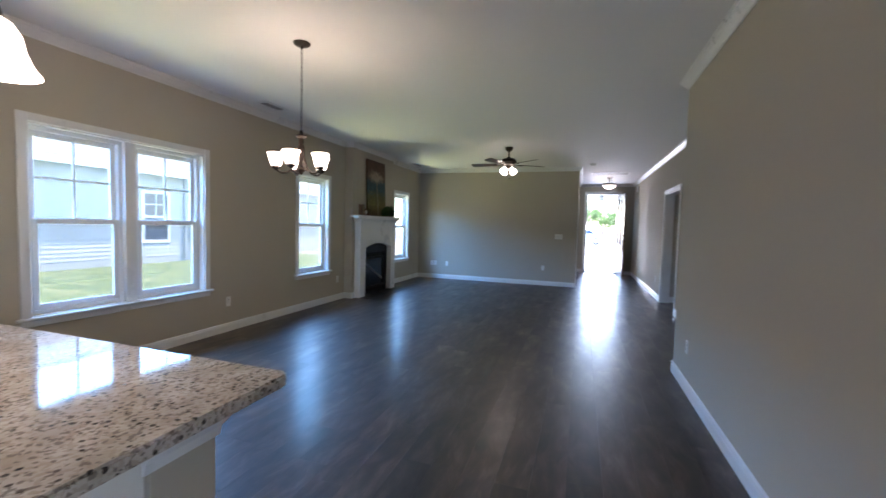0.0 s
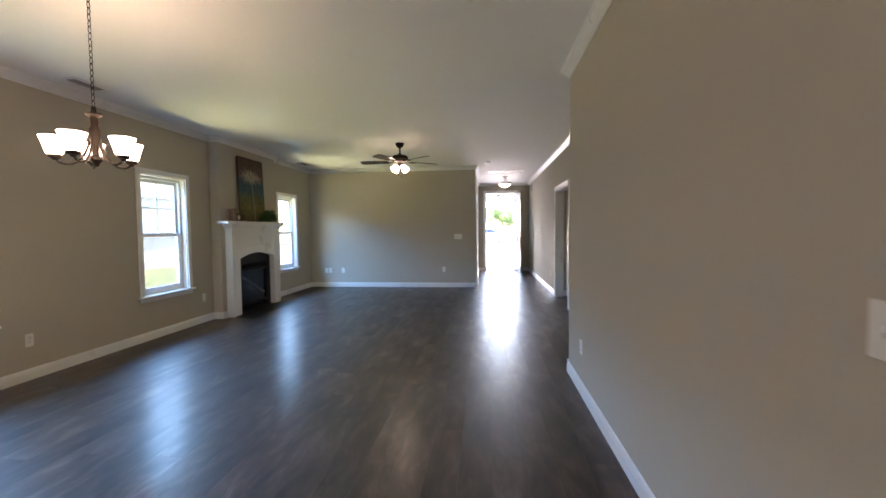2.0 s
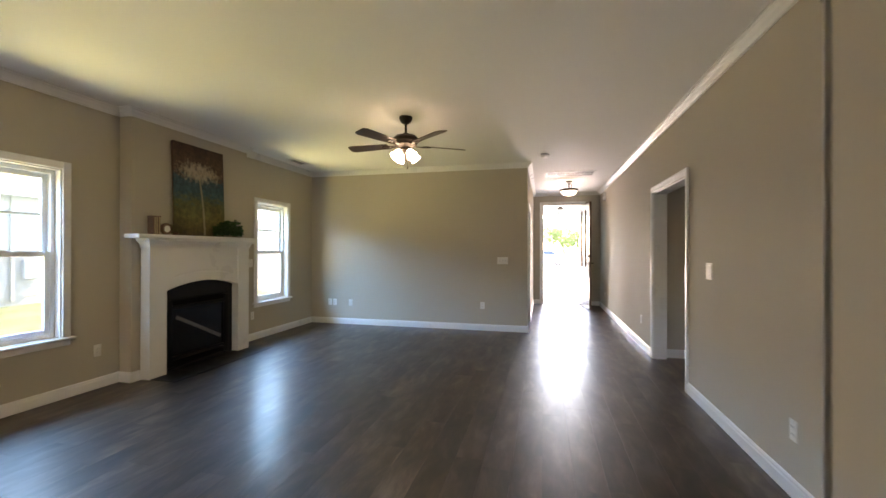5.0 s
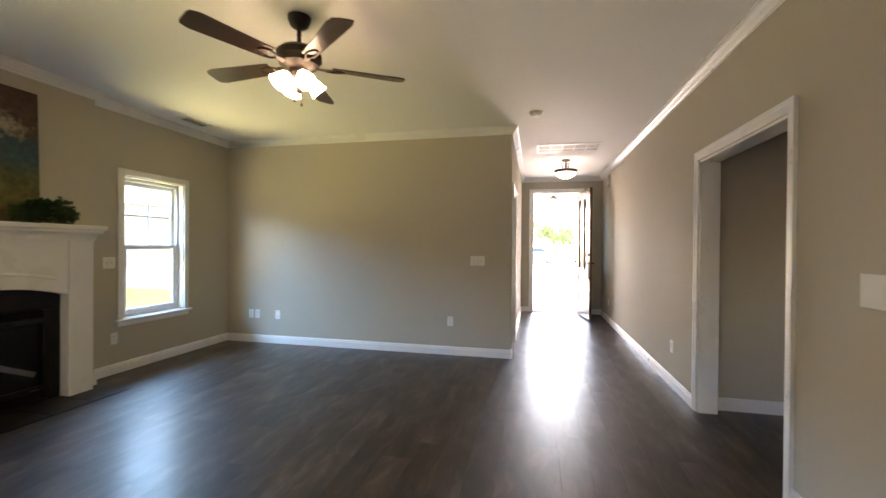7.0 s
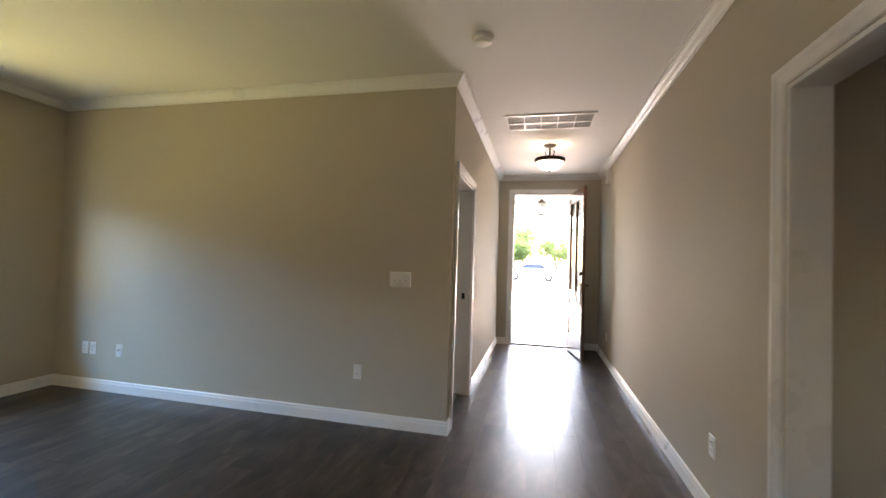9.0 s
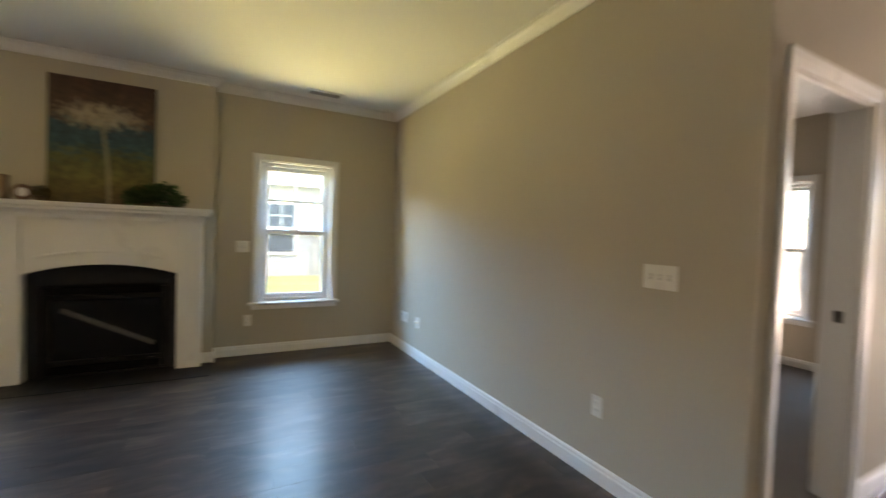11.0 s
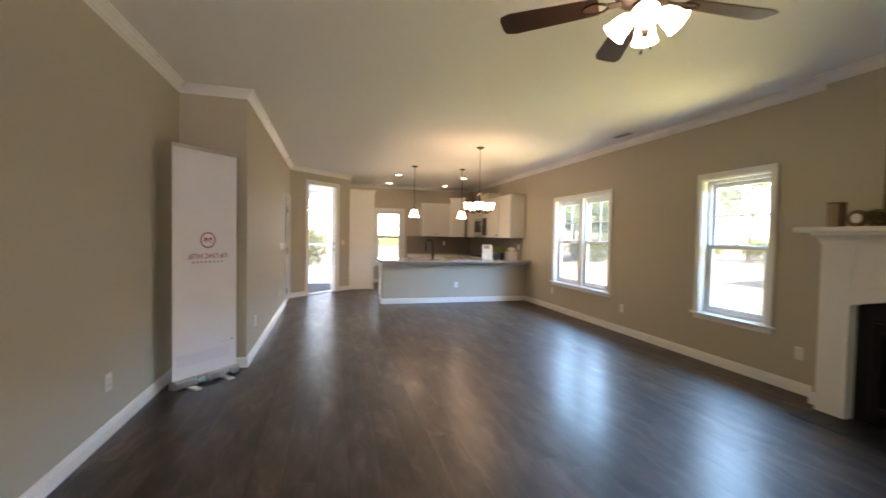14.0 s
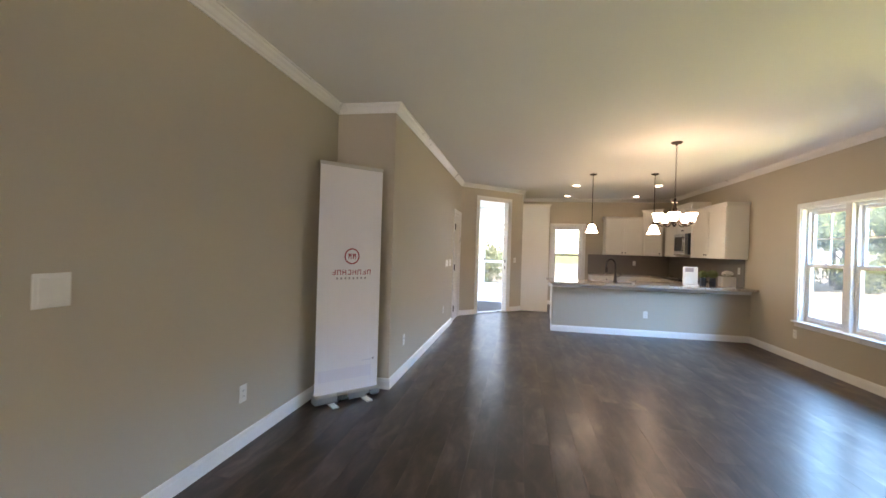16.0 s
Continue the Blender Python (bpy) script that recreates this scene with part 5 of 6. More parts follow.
def cabinet(name, m, w, d, h, doors, label, drawer=False, toe=False, crown=0.0, group="", knob_low=True):
    """Local x along the front, y into the wall, front face at y 0, from z 0 up."""
    ob = thing(name, label=label, category="cabinet", group=group, m=m)
    z0 = 0.10 if toe else 0.0
    b = bmesh.new()
    box(b, 0.001, w - 0.001, 0.0, d, z0, h, 0.002)
    if toe:
        box(b, 0.01, w - 0.01, 0.07, d, 0.0, z0)
    part("body", b, CABINET, ob, local=True)
    if crown:
        c = bmesh.new()
        sweep(c, [(0.0, d), (0.0, 0.0), (w, 0.0), (w, d)], [(0.0, h), (0.0, h - 0.02), (-0.006, h - 0.02), (-0.02, h + crown * 0.5), (-0.034, h + crown), (0.0, h + crown)])
        part("cornice", c, CABINET, ob, local=True)
        part("top", boxm(0, w, 0, d, h + 0.001, h + crown - 0.004), CABINET, ob, local=True)
    dw = w / doors
    top = h - 0.02
    if drawer:
        for i in range(doors):
            f = part("drawer_front", boxm(i * dw + 0.006, (i + 1) * dw - 0.006, -0.02, 0.0, h - 0.16, h - 0.02, 0.004), CABINET, ob, local=True)
            part("knob", lathem([(0, 0), (0.006, 0), (0.006, 0.014), (0.015, 0.02), (0.012, 0.028), (0, 0.03)], 12, Matrix.Translation((i * dw + dw / 2, -0.02, h - 0.09)) @ pose(0, 0, 0, 90)), BRONZE, f, local=True, smooth=True)
        top = h - 0.18
    for i in range(doors):
        x0, x1 = i * dw + 0.006, (i + 1) * dw - 0.006
        za, zb = z0 + 0.012, top
        s = 0.055
        c = bmesh.new()
        box(c, x0, x0 + s, -0.02, 0.0, za, zb, 0.002)
        box(c, x1 - s, x1, -0.02, 0.0, za, zb, 0.002)
        box(c, x0 + s, x1 - s, -0.02, 0.0, za, za + s, 0.002)
        box(c, x0 + s, x1 - s, -0.02, 0.0, zb - s, zb, 0.002)
        box(c, x0 + s, x1 - s, -0.010, -0.001, za + s, zb - s)
        door = part("cabinet_door", c, CABINET, ob, local=True)
        kx = (x1 - 0.03) if (i % 2 == 0 and doors > 1) else (x0 + 0.03)
        kz = za + 0.05 if knob_low else zb - 0.05
        part("knob", lathem([(0, 0), (0.006, 0), (0.006, 0.014), (0.015, 0.02), (0.012, 0.028), (0, 0.03)], 12, Matrix.Translation((kx, -0.02, kz)) @ pose(0, 0, 0, 90)), BRONZE, door, "dark bronze knob", local=True, smooth=True)
    return ob


def cab_m(x, y, z, d):
    return Matrix.Translation((0, 0, z)) @ frame_m((x, y), d)


UP, BASEG = "upper kitchen cabinets", "base kitchen cabinets"
# upper cabinets: the back wall, the corner, the window wall
cabinet("wall_cabinet", cab_m(-3.06, YB + 0.33, 1.33, (1, 0)), 0.85, 0.328, 0.90, 2, "cream two-door wall cabinet beside the window", crown=0.04, group=UP)
cabinet("wall_cabinet", cab_m(-3.40, YB + 0.66, 1.33, (0.34, -0.33)) @ Matrix.Identity(4), 0.474, 0.02, 1.07, 1, "tall cream corner wall cabinet", crown=0.04, group=UP)
cabinet("wall_cabinet", cab_m(XL + 0.33, -1.36, 1.33, (0, -1)), 0.70, 0.328, 0.90, 1, "narrow cream wall cabinet next to the microwave", crown=0.04, group=UP)
cabinet("wall_cabinet", cab_m(XL + 0.33, -0.60, 1.82, (0, -1)), 0.755, 0.328, 0.57, 2, "short cream wall cabinet above the microwave", crown=0.04, group=UP)
cabinet("wall_cabinet", cab_m(XL + 0.33, 0.80, 1.33, (0, -1)), 1.395, 0.328, 0.90, 2, "cream two-door wall cabinet with a plain end panel", crown=0.04, group=UP)
# base cabinets
cabinet("base_cabinet", cab_m(-3.18, YB + 0.60, 0.0, (1, 0)), 0.65, 0.598, 0.829, 1, "cream base cabinet with a drawer", True, True, group=BASEG, knob_low=False)
cabinet("base_cabinet", cab_m(-2.53, YB + 0.60, 0.0, (1, 0)), 0.65, 0.598, 0.829, 1, "cream base cabinet with a drawer", True, True, group=BASEG, knob_low=False)
cabinet("base_cabinet", cab_m(XL + 0.60, -1.37, 0.0, (0, -1)), 0.78, 0.598, 0.829, 2, "cream two-door base cabinet beside the range", True, True, group=BASEG, knob_low=False)
cabinet("base_cabinet", cab_m(XL + 0.60, 0.10, 0.0, (0, -1)), 0.68, 0.598, 0.829, 2, "cream two-door base cabinet beside the range", True, True, group=BASEG, knob_low=False)
for i, x in enumerate((-0.74, -1.34, -2.14, -2.64)):
    w = (0.60, 0.80, 0.50, 0.50)[i]
    cabinet("base_cabinet", cab_m(x, 0.13, 0.0, (-1, 0)), w, 0.598, 0.829, 2 if w > 0.7 else 1, "cream base cabinet of the peninsula", w < 0.7, True, group=BASEG, knob_low=False)

tall = thing("tall_cabinet", (-0.49, -1.80, 0), "tall white refrigerator cabinet with a plain side panel", "cabinet")
part("side_panel", boxm(-0.79, XP - 0.002, -1.365, -1.34, 0.0, 2.40, 0.002), CABINET, tall, "plain white side panel")
part("side_panel", boxm(-0.79, XP - 0.002, -2.38, -2.355, 0.0, 2.40, 0.002), CABINET, tall)
part("upper_box", boxm(-0.77, XP - 0.002, -2.355, -1.365, 1.85, 2.40, 0.002), CABINET, tall)
for y0, y1 in ((-2.35, -1.865), (-1.855, -1.37)):
    part("cabinet_door", boxm(-0.79, -0.771, y0, y1, 1.86, 2.39, 0.003), CABINET, tall)
b = bmesh.new()
sweep(b, [(XP - 0.002, -2.38), (-0.79, -2.38), (-0.79, -1.34), (XP - 0.002, -1.34)], [(0.0, 2.39), (0.006, 2.39), (0.02, 2.41), (0.034, 2.44), (0.0, 2.44)])
part("cornice", b, CABINET, tall)

micro = thing("microwave", (XL + 0.2, -0.98, 1.39), "stainless over-range microwave with a dark glass door", "microwave")
part("body", boxm(XL + 0.002, XL + 0.37, -1.352, -0.602, 1.385, 1.815, 0.004), BLACK, micro)
part("door", boxm(XL + 0.37, XL + 0.395, -1.352, -0.77, 1.39, 1.81, 0.004), STEEL, micro, "stainless door")
part("window", boxm(XL + 0.394, XL + 0.398, -1.31, -0.84, 1.46, 1.75, 0.001), FIREGLASS, micro, "dark glass window")
part("control_panel", boxm(XL + 0.37, XL + 0.395, -0.765, -0.604, 1.39, 1.81, 0.004), DARKGLASS, micro, "black control panel")
part("handle", tubem([(XL + 0.395, -0.80, 1.46), (XL + 0.425, -0.80, 1.47), (XL + 0.425, -0.80, 1.73), (XL + 0.395, -0.80, 1.74)], 0.008, 8), STEEL, micro, smooth=True)

rng_ = thing("kitchen_range", (XL + 0.33, -0.97, 0), "stainless and black kitchen range between the counters", "range")
part("body", boxm(XL + 0.01, XL + 0.64, -1.355, -0.585, 0.0, 0.865, 0.005), STEEL, rng_)
part("cooktop", boxm(XL + 0.01, XL + 0.65, -1.355, -0.585, 0.866, 0.886, 0.005), BLACK, rng_, "black glass cooktop")
part("oven_door", boxm(XL + 0.64, XL + 0.665, -1.34, -0.60, 0.22, 0.70, 0.006), DARKGLASS, rng_, "dark oven door")
part("handle", tubem([(XL + 0.665, -1.28, 0.72), (XL + 0.70, -1.27, 0.72), (XL + 0.70, -0.67, 0.72), (XL + 0.665, -0.66, 0.72)], 0.009, 8), STEEL, rng_, smooth=True)
for i in range(4):
    part("knob", lathem([(0, 0), (0.02, 0), (0.018, 0.02), (0, 0.022)], 14, Matrix.Translation((XL + 0.642, -1.25 + i * 0.19, 0.80)) @ pose(0, 0, 0, 0, 90, 0)), STEEL, rng_, smooth=True)
for xx, yy in ((0.2, -1.17), (0.2, -0.77), (0.47, -1.17), (0.47, -0.77)):
    part("burner", lathem([(0.09, 0.0), (0.095, 0.003), (0.1, 0.0)], 24, Matrix.Translation((XL + xx, yy, 0.8865))), STEEL, rng_)

GROUT = coated("taupe_grout", (0.16, 0.14, 0.12), 0.8, 0.1)
TILE = coated("taupe_backsplash_tile", (0.20, 0.168, 0.142), 0.38, 0.12, 6.0, 60, 0.06)
splash = thing("backsplash", (XL + 0.003, -1.0, 1.1), "taupe tiled backsplash behind the counters", "backsplash", kind="structure")
part("grout", boxm(XL + 0.001, XL + 0.004, YB + 0.01, 0.70, 0.869, 1.329), GROUT, splash)
part("grout", boxm(-3.79, -1.86, YB + 0.001, YB + 0.004, 0.869, 1.329), GROUT, splash)
tile_me = {}


def tile_at(run, u, r, l):
    key = (run, round(l, 3))
    if key not in tile_me:
        tb = boxm(0.0, 0.005, 0.001, l - 0.001, 0.001, 0.072, 0.0015) if run == 0 else boxm(0.001, l - 0.001, 0.0, 0.005, 0.001, 0.072, 0.0015)
        me = bpy.data.meshes.new("tile")
        tb.to_mesh(me)
        tb.free()
        me.materials.append(TILE)
        tile_me[key] = me
    t = new("tile", tile_me[key])
    t.parent = splash
    t.matrix_parent_inverse = W[splash].inverted()
    t.location = (XL + 0.003, YB + 0.01 + u, 0.872 + r * 0.0742) if run == 0 else (-3.79 + u, YB + 0.003, 0.872 + r * 0.0742)


for run, length in ((0, 3.45), (1, 1.93)):
    for r in range(6):
        u = 0.0
        first = 0.152 if r % 2 == 0 else 0.076
        while u < length - 0.02:
            l = min(first if u == 0.0 else 0.152, length - u)
            tile_at(run, u, r, l)
            u += l

faucet = thing("kitchen_faucet", (-1.80, 0.62, 0.868), "dark bronze gooseneck kitchen faucet", "faucet")
b = lathem([(0, 0.868), (0.034, 0.868), (0.034, 0.886), (0.025, 0.90), (0.023, 0.98), (0, 0.98)], 18, Matrix.Translation((-1.80, 0.62, 0)))
part("base", b, BRONZE, faucet, smooth=True)
part("spout", tubem([(-1.80, 0.62, 0.97), (-1.80, 0.62, 1.17)] + [(-1.80 + 0.075 - 0.075 * math.cos(t), 0.62 - 0.02 * math.sin(t), 1.17 + 0.095 * math.sin(t)) for t in [math.pi * i / 10 for i in range(1, 11)]] + [(-1.65, 0.62, 1.12)], 0.0145, 10), BRONZE, faucet, smooth=True)
part("spray_head", lathem([(0, 1.03), (0.022, 1.03), (0.024, 1.09), (0.016, 1.14), (0, 1.14)], 14, Matrix.Translation((-1.65, 0.62, 0))), BRONZE, faucet, smooth=True)
part("lever", tubem([(-1.80, 0.62, 0.95), (-1.86, 0.62, 0.965), (-1.90, 0.62, 1.0)], 0.006, 8), BRONZE, faucet, smooth=True)
sink = thing("kitchen_sink", (-1.78, 0.38, 0.868), "stainless sink rim set in the counter", "sink")
b = bmesh.new()
for x0, x1, y0, y1 in ((-2.12, -1.44, 0.20, 0.225), (-2.12, -1.44, 0.525, 0.55), (-2.12, -2.095, 0.225, 0.525), (-1.465, -1.44, 0.225, 0.525)):
    box(b, x0, x1, y0, y1, 0.868, 0.872, 0.001)
part("rim", b, STEEL, sink)
part("basin", boxm(-2.095, -1.465, 0.225, 0.525, 0.8685, 0.870), STEEL, sink)

card = thing("leaflet_holder", (-2.98, 0.68, 0.868), "white acrylic leaflet holder on the counter", "leaflet holder")
part("back_card", boxm(-3.10, -2.865, 0.68, 0.692, 0.868, 1.18, 0.003), CERAMIC, card)
part("leaflet", boxm(-3.085, -2.88, 0.693, 0.698, 0.885, 1.08, 0.001), PLASTIC, card, "white leaflets")
part("picture", boxm(-3.03, -2.90, 0.693, 0.700, 1.095, 1.165, 0.001), GREYINK, card, "grey printed picture")
part("foot", boxm(-3.10, -2.865, 0.692, 0.74, 0.868, 0.884, 0.002), CERAMIC, card)


def jar_plant(x, y, h, r, seed):
    ob = thing("potted_plant", (x, y, 0.868), "leafy green plant in a dark glass jar", "plant", "plants on the counter")
    part("jar", lathem([(0, 0), (0.045, 0), (0.05, 0.02), (0.05, 0.12), (0.04, 0.14), (0.037, 0.14), (0.045, 0.118), (0.045, 0.02), (0, 0.012)], 20, Matrix.Translation((x, y, 0.869))), DARKGLASS, ob, smooth=True)
    b = bmesh.new()
    foliage(b, (x, y, 0.869 + h), r, 420, 0.018, seed, 0.9)
    part("leaves", b, LEAF, ob)
    b = bmesh.new()
    for k in range(5):
        tube(b, [(x, y, 0.9), (x + 0.02 * math.cos(k), y + 0.02 * math.sin(k), 0.869 + h * 0.6), (x + 0.05 * math.cos(k * 1.3), y + 0.05 * math.sin(k * 1.3), 0.869 + h)], 0.002, 5)
    part("stem", b, LEAF_DARK, ob)


jar_plant(-3.19, 0.66, 0.19, 0.075, 31)
jar_plant(-3.33, 0.68, 0.20, 0.08, 32)
pot = thing("flower_pot", (-3.55, 0.68, 0.868), "square white pot with white flowers", "plant")
b = boxm(-3.655, -3.44, 0.60, 0.76, 0.868, 1.04, 0.008)
part("pot", b, CERAMIC, pot, "white ceramic box")
b = bmesh.new()
foliage(b, (-3.55, 0.68, 1.085), 0.085, 420, 0.016, 41, 0.6)
part("flowers", b, PETAL, pot, "white petals")
b = bmesh.new()
foliage(b, (-3.55, 0.68, 1.05), 0.09, 160, 0.016, 42, 0.4)
part("leaves", b, LEAF, pot)


# ---- outside ----
tagged(part("ground", boxm(-900, 900, -900, 900, -0.6, -0.12), GROUND), "patchy lawn and sandy soil round the house", kind="structure")
tagged(part("driveway", boxm(-4.5, 3.0, YE + 2.7, 40.0, -0.119, -0.07, 0.01), CONCRETE), "pale sunlit concrete driveway", kind="structure")
tagged(part("road", boxm(-200, 200, 40.0, 47.0, -0.119, -0.09), ASPHALT), "grey asphalt road", kind="structure")

# porch roof deepened, beam and side wall added to cut light into the hall
porch = thing("front_porch", (0.3, YE + 1.0, 0), "covered front porch with a concrete slab", "porch", kind="structure")
part("slab", boxm(-0.6, 2.4, YE + TH + 0.001, YE + 2.7, -0.119, -0.02, 0.01), CONCRETE, porch)
part("porch_ceiling", boxm(-0.8, 2.6, YE + TH + 0.001, YE + 2.9, 2.70, 2.84), TRIM, porch)
for x in (-0.45, 2.25):
    b = bmesh.new()
    box(b, x - 0.09, x + 0.09, YE + 2.45, YE + 2.63, -0.02, 2.70, 0.006)
    box(b, x - 0.12, x + 0.12, YE + 2.42, YE + 2.66, -0.02, 0.18, 0.006)
    box(b, x - 0.12, x + 0.12, YE + 2.42, YE + 2.66, 2.55, 2.70, 0.006)
    part("post", b, TRIM, porch, "white square post")
part("beam", boxm(-0.8, 2.6, YE + 2.45, YE + 2.63, 2.40, 2.70, 0.006), TRIM, porch, "white porch beam added low to cut light into the hall")
part("sky_block_wall", boxm(2.42, 2.6, YE + TH + 0.001, YE + 6.0, -0.12, 2.70), SIDING, porch, "grey sided wall added to block sky light")
lantern = thing("porch_lantern", (0.77, YE + 1.0, 2.70), "dark hanging porch lantern", "lantern")
M = Matrix.Translation((0.77, YE + 1.0, 0))
part("cap", lathem([(0, 2.52), (0.02, 2.515), (0.11, 2.44), (0.12, 2.43), (0, 2.43)], 6, M), BRONZE, lantern)
part("rod", lathem([(0, 2.70), (0.04, 2.70), (0.04, 2.69), (0.006, 2.685), (0.006, 2.515), (0, 2.515)], 10, M), BRONZE, lantern)
part("glass_body", lathem([(0.085, 2.43), (0.065, 2.22), (0, 2.22)], 6, M), GLASS, lantern, "clear glass body")
part("base", lathem([(0, 2.225), (0.07, 2.225), (0.05, 2.20), (0, 2.19)], 6, M), BRONZE, lantern)

roof = thing("house_roof", (0, 5.5, CH), "grey shingled roof with a wide white eave", "roof", kind="structure")
part("eave", boxm(-4.35, 4.95, YB - 0.55, YE + 0.2, CH + 0.121, CH + 0.20), TRIM, roof)

# back porch behind the diagonal door
bp = thing("back_porch", (2.6, -2.6, 0), "screened back porch with white framing", "porch", kind="structure")
def prism(outline, z0, z1):
    b = bmesh.new()
    up = [b.verts.new((x, y, z1)) for x, y in outline]
    dn = [b.verts.new((x, y, z0)) for x, y in outline]
    b.faces.new(up)
    b.faces.new(dn[::-1])
    n = len(outline)
    for i in range(n):
        b.faces.new((up[i], dn[i], dn[(i + 1) % n], up[(i + 1) % n]))
    return b


PORCH = [(-0.02, -1.32), (1.22, -0.13), (4.4, -0.13), (4.4, -4.6), (-0.02, -4.6)]
# concrete lightened in colour to make up for daylight missing on the slab
part("slab", prism(PORCH, -0.11, -0.015), coated("brightened_porch_concrete", (0.58, 0.57, 0.55), 0.8, 0.1, 0.8, 60, 0.4), bp, "pale concrete floor, lightened in colour for daylight")
part("porch_ceiling", prism([(0.12, -1.36), (1.26, -0.27), (4.4, -0.27), (4.4, -4.7), (0.12, -4.7)], 2.66, 2.73), coated("pale_green_porch_ceiling", (0.55, 0.66, 0.62), 0.6, 0.03), bp, "pale green porch ceiling")
SY = -4.5
for x in (0.05, 0.20, 1.04, 2.6, 4.3):
    part("post", boxm(x - 0.05, x + 0.05, SY - 0.05, SY + 0.05, -0.015, 2.66, 0.005), TRIM, bp, "white post")
for za, zb in ((2.42, 2.66), (2.08, 2.17)):
    part("rail", boxm(0.0, 4.35, SY - 0.04, SY + 0.04, za, zb, 0.004), TRIM, bp)
part("rail", boxm(1.09, 4.25, SY - 0.03, SY + 0.03, 0.85, 0.92, 0.004), TRIM, bp)
for x0, x1, z0, z1 in ((1.09, 2.55, 0.92, 2.08), (1.09, 2.55, -0.01, 0.85), (2.65, 4.25, 0.92, 2.08), (2.65, 4.25, -0.01, 0.85), (0.25, 0.99, 2.17, 2.42), (1.09, 2.55, 2.17, 2.42), (2.65, 4.25, 2.17, 2.42)):
    part("screen_panel", boxm(x0, x1, SY - 0.002, SY + 0.002, z0, z1), SCREEN_MESH, bp, "grey insect screen")
part("side_rail", boxm(4.26, 4.34, SY, -0.2, 2.42, 2.66, 0.004), TRIM, bp)
# unseen walls added to close off part of the porch's daylight
part("porch_shade_wall", boxm(1.22, 4.54, -0.13, 0.01, -0.11, 2.73), SIDING, bp, "grey sided wall added to dim the porch")
part("porch_shade_wall", boxm(4.40, 4.54, -2.3, -0.13, -0.11, 2.73), SIDING, bp, "grey sided wall added to dim the porch")
sdm = pose(0.98, SY + 0.015, 0.0, 0, 0, 180)
sd = thing("screen_door", m=sdm, label="white screen door of the back porch with a kick panel", category="screen door")
b = bmesh.new()
for x0, x1, z0, z1 in ((0, 0.08, 0, 2.05), (0.64, 0.72, 0, 2.05), (0.08, 0.64, 1.97, 2.05), (0.08, 0.64, 0.98, 1.05), (0.08, 0.64, 0.0, 0.08)):
    box(b, x0, x1, 0, 0.03, z0, z1, 0.003)
part("frame", b, TRIM, sd, local=True)
part("kick_panel", boxm(0.08, 0.64, 0.008, 0.02, 0.08, 0.36), TRIM, sd, local=True)
for z0, z1 in ((0.36, 0.98), (1.05, 1.97)):
    part("screen_panel", boxm(0.08, 0.64, 0.013, 0.016, z0, z1), SCREEN_MESH, sd, "grey insect screen", local=True)
knob(sd, Matrix.Translation((0.06, 0.0, 1.08)) @ pose(0, 0, 0, 90))

# ---- the neighbouring house ----
NX = -12.8
nb = thing("neighbour_house", (NX, 11, -0.12), "grey vinyl-sided neighbouring house with a shingled roof", "house")
part("wall", boxm(NX - 8, NX - 0.03, -0.2, 24.0, -0.12, 2.75), SIDING, nb)
part("foundation", boxm(NX - 0.03, NX + 0.01, -0.2, 24.0, -0.12, 0.10), CONCRETE, nb, "grey concrete foundation")
NWY0, NWY1, NWZ0, NWZ1 = 9.40, 10.17, 0.62, 2.10
course = 0.1175
nc = 22
for i in range(nc):
    z = 0.10 + i * course
    spans = [(-0.1, 24.0)]
    if z + course > NWZ0 - 0.08 and z < NWZ1 + 0.08:
        spans = [(-0.1, NWY0 - 0.09), (NWY1 + 0.09, 24.0)]
    for y0, y1 in spans:
        b = bmesh.new()
        vs = [b.verts.new((x, y, zz)) for y in (y0, y1) for x, zz in ((NX - 0.028, z), (NX + 0.016, z), (NX + 0.002, z + course), (NX - 0.028, z + course))]
        for f in ((0, 1, 2, 3), (7, 6, 5, 4), (0, 4, 5, 1), (1, 5, 6, 2), (2, 6, 7, 3)):
            b.faces.new([vs[k] for k in f])
        part("siding_board", b, SIDING, nb)
part("corner_trim", boxm(NX - 0.1, NX + 0.025, -0.26, -0.10, -0.1, 2.70, 0.004), TRIM, nb, "white corner board")
part("fascia", boxm(NX + 0.42, NX + 0.45, -0.7, 24.4, 2.66, 2.86, 0.004), TRIM, nb, "white fascia")
part("soffit", boxm(NX - 0.02, NX + 0.42, -0.7, 24.4, 2.685, 2.70), TRIM, nb, "white soffit")
b = bmesh.new()
vs = [b.verts.new(p) for p in ((NX + 0.48, -0.75, 2.86), (NX + 0.48, 24.5, 2.86), (NX - 4.0, 24.5, 4.9), (NX - 4.0, -0.75, 4.9), (NX - 8.5, -0.75, 2.86), (NX - 8.5, 24.5, 2.86))]
for f in ((0, 1, 2, 3), (3, 2, 5, 4), (0, 3, 4), (1, 5, 2), (0, 4, 5, 1)):
    b.faces.new([vs[k] for k in f])
part("roof", b, SHINGLE, nb, "grey shingled roof")
nw = part("window", boxm(NX - 0.02, NX - 0.005, NWY0, NWY1, NWZ0, NWZ1), DARKGLASS, nb, "white double-hung window with dark panes")
b = bmesh.new()
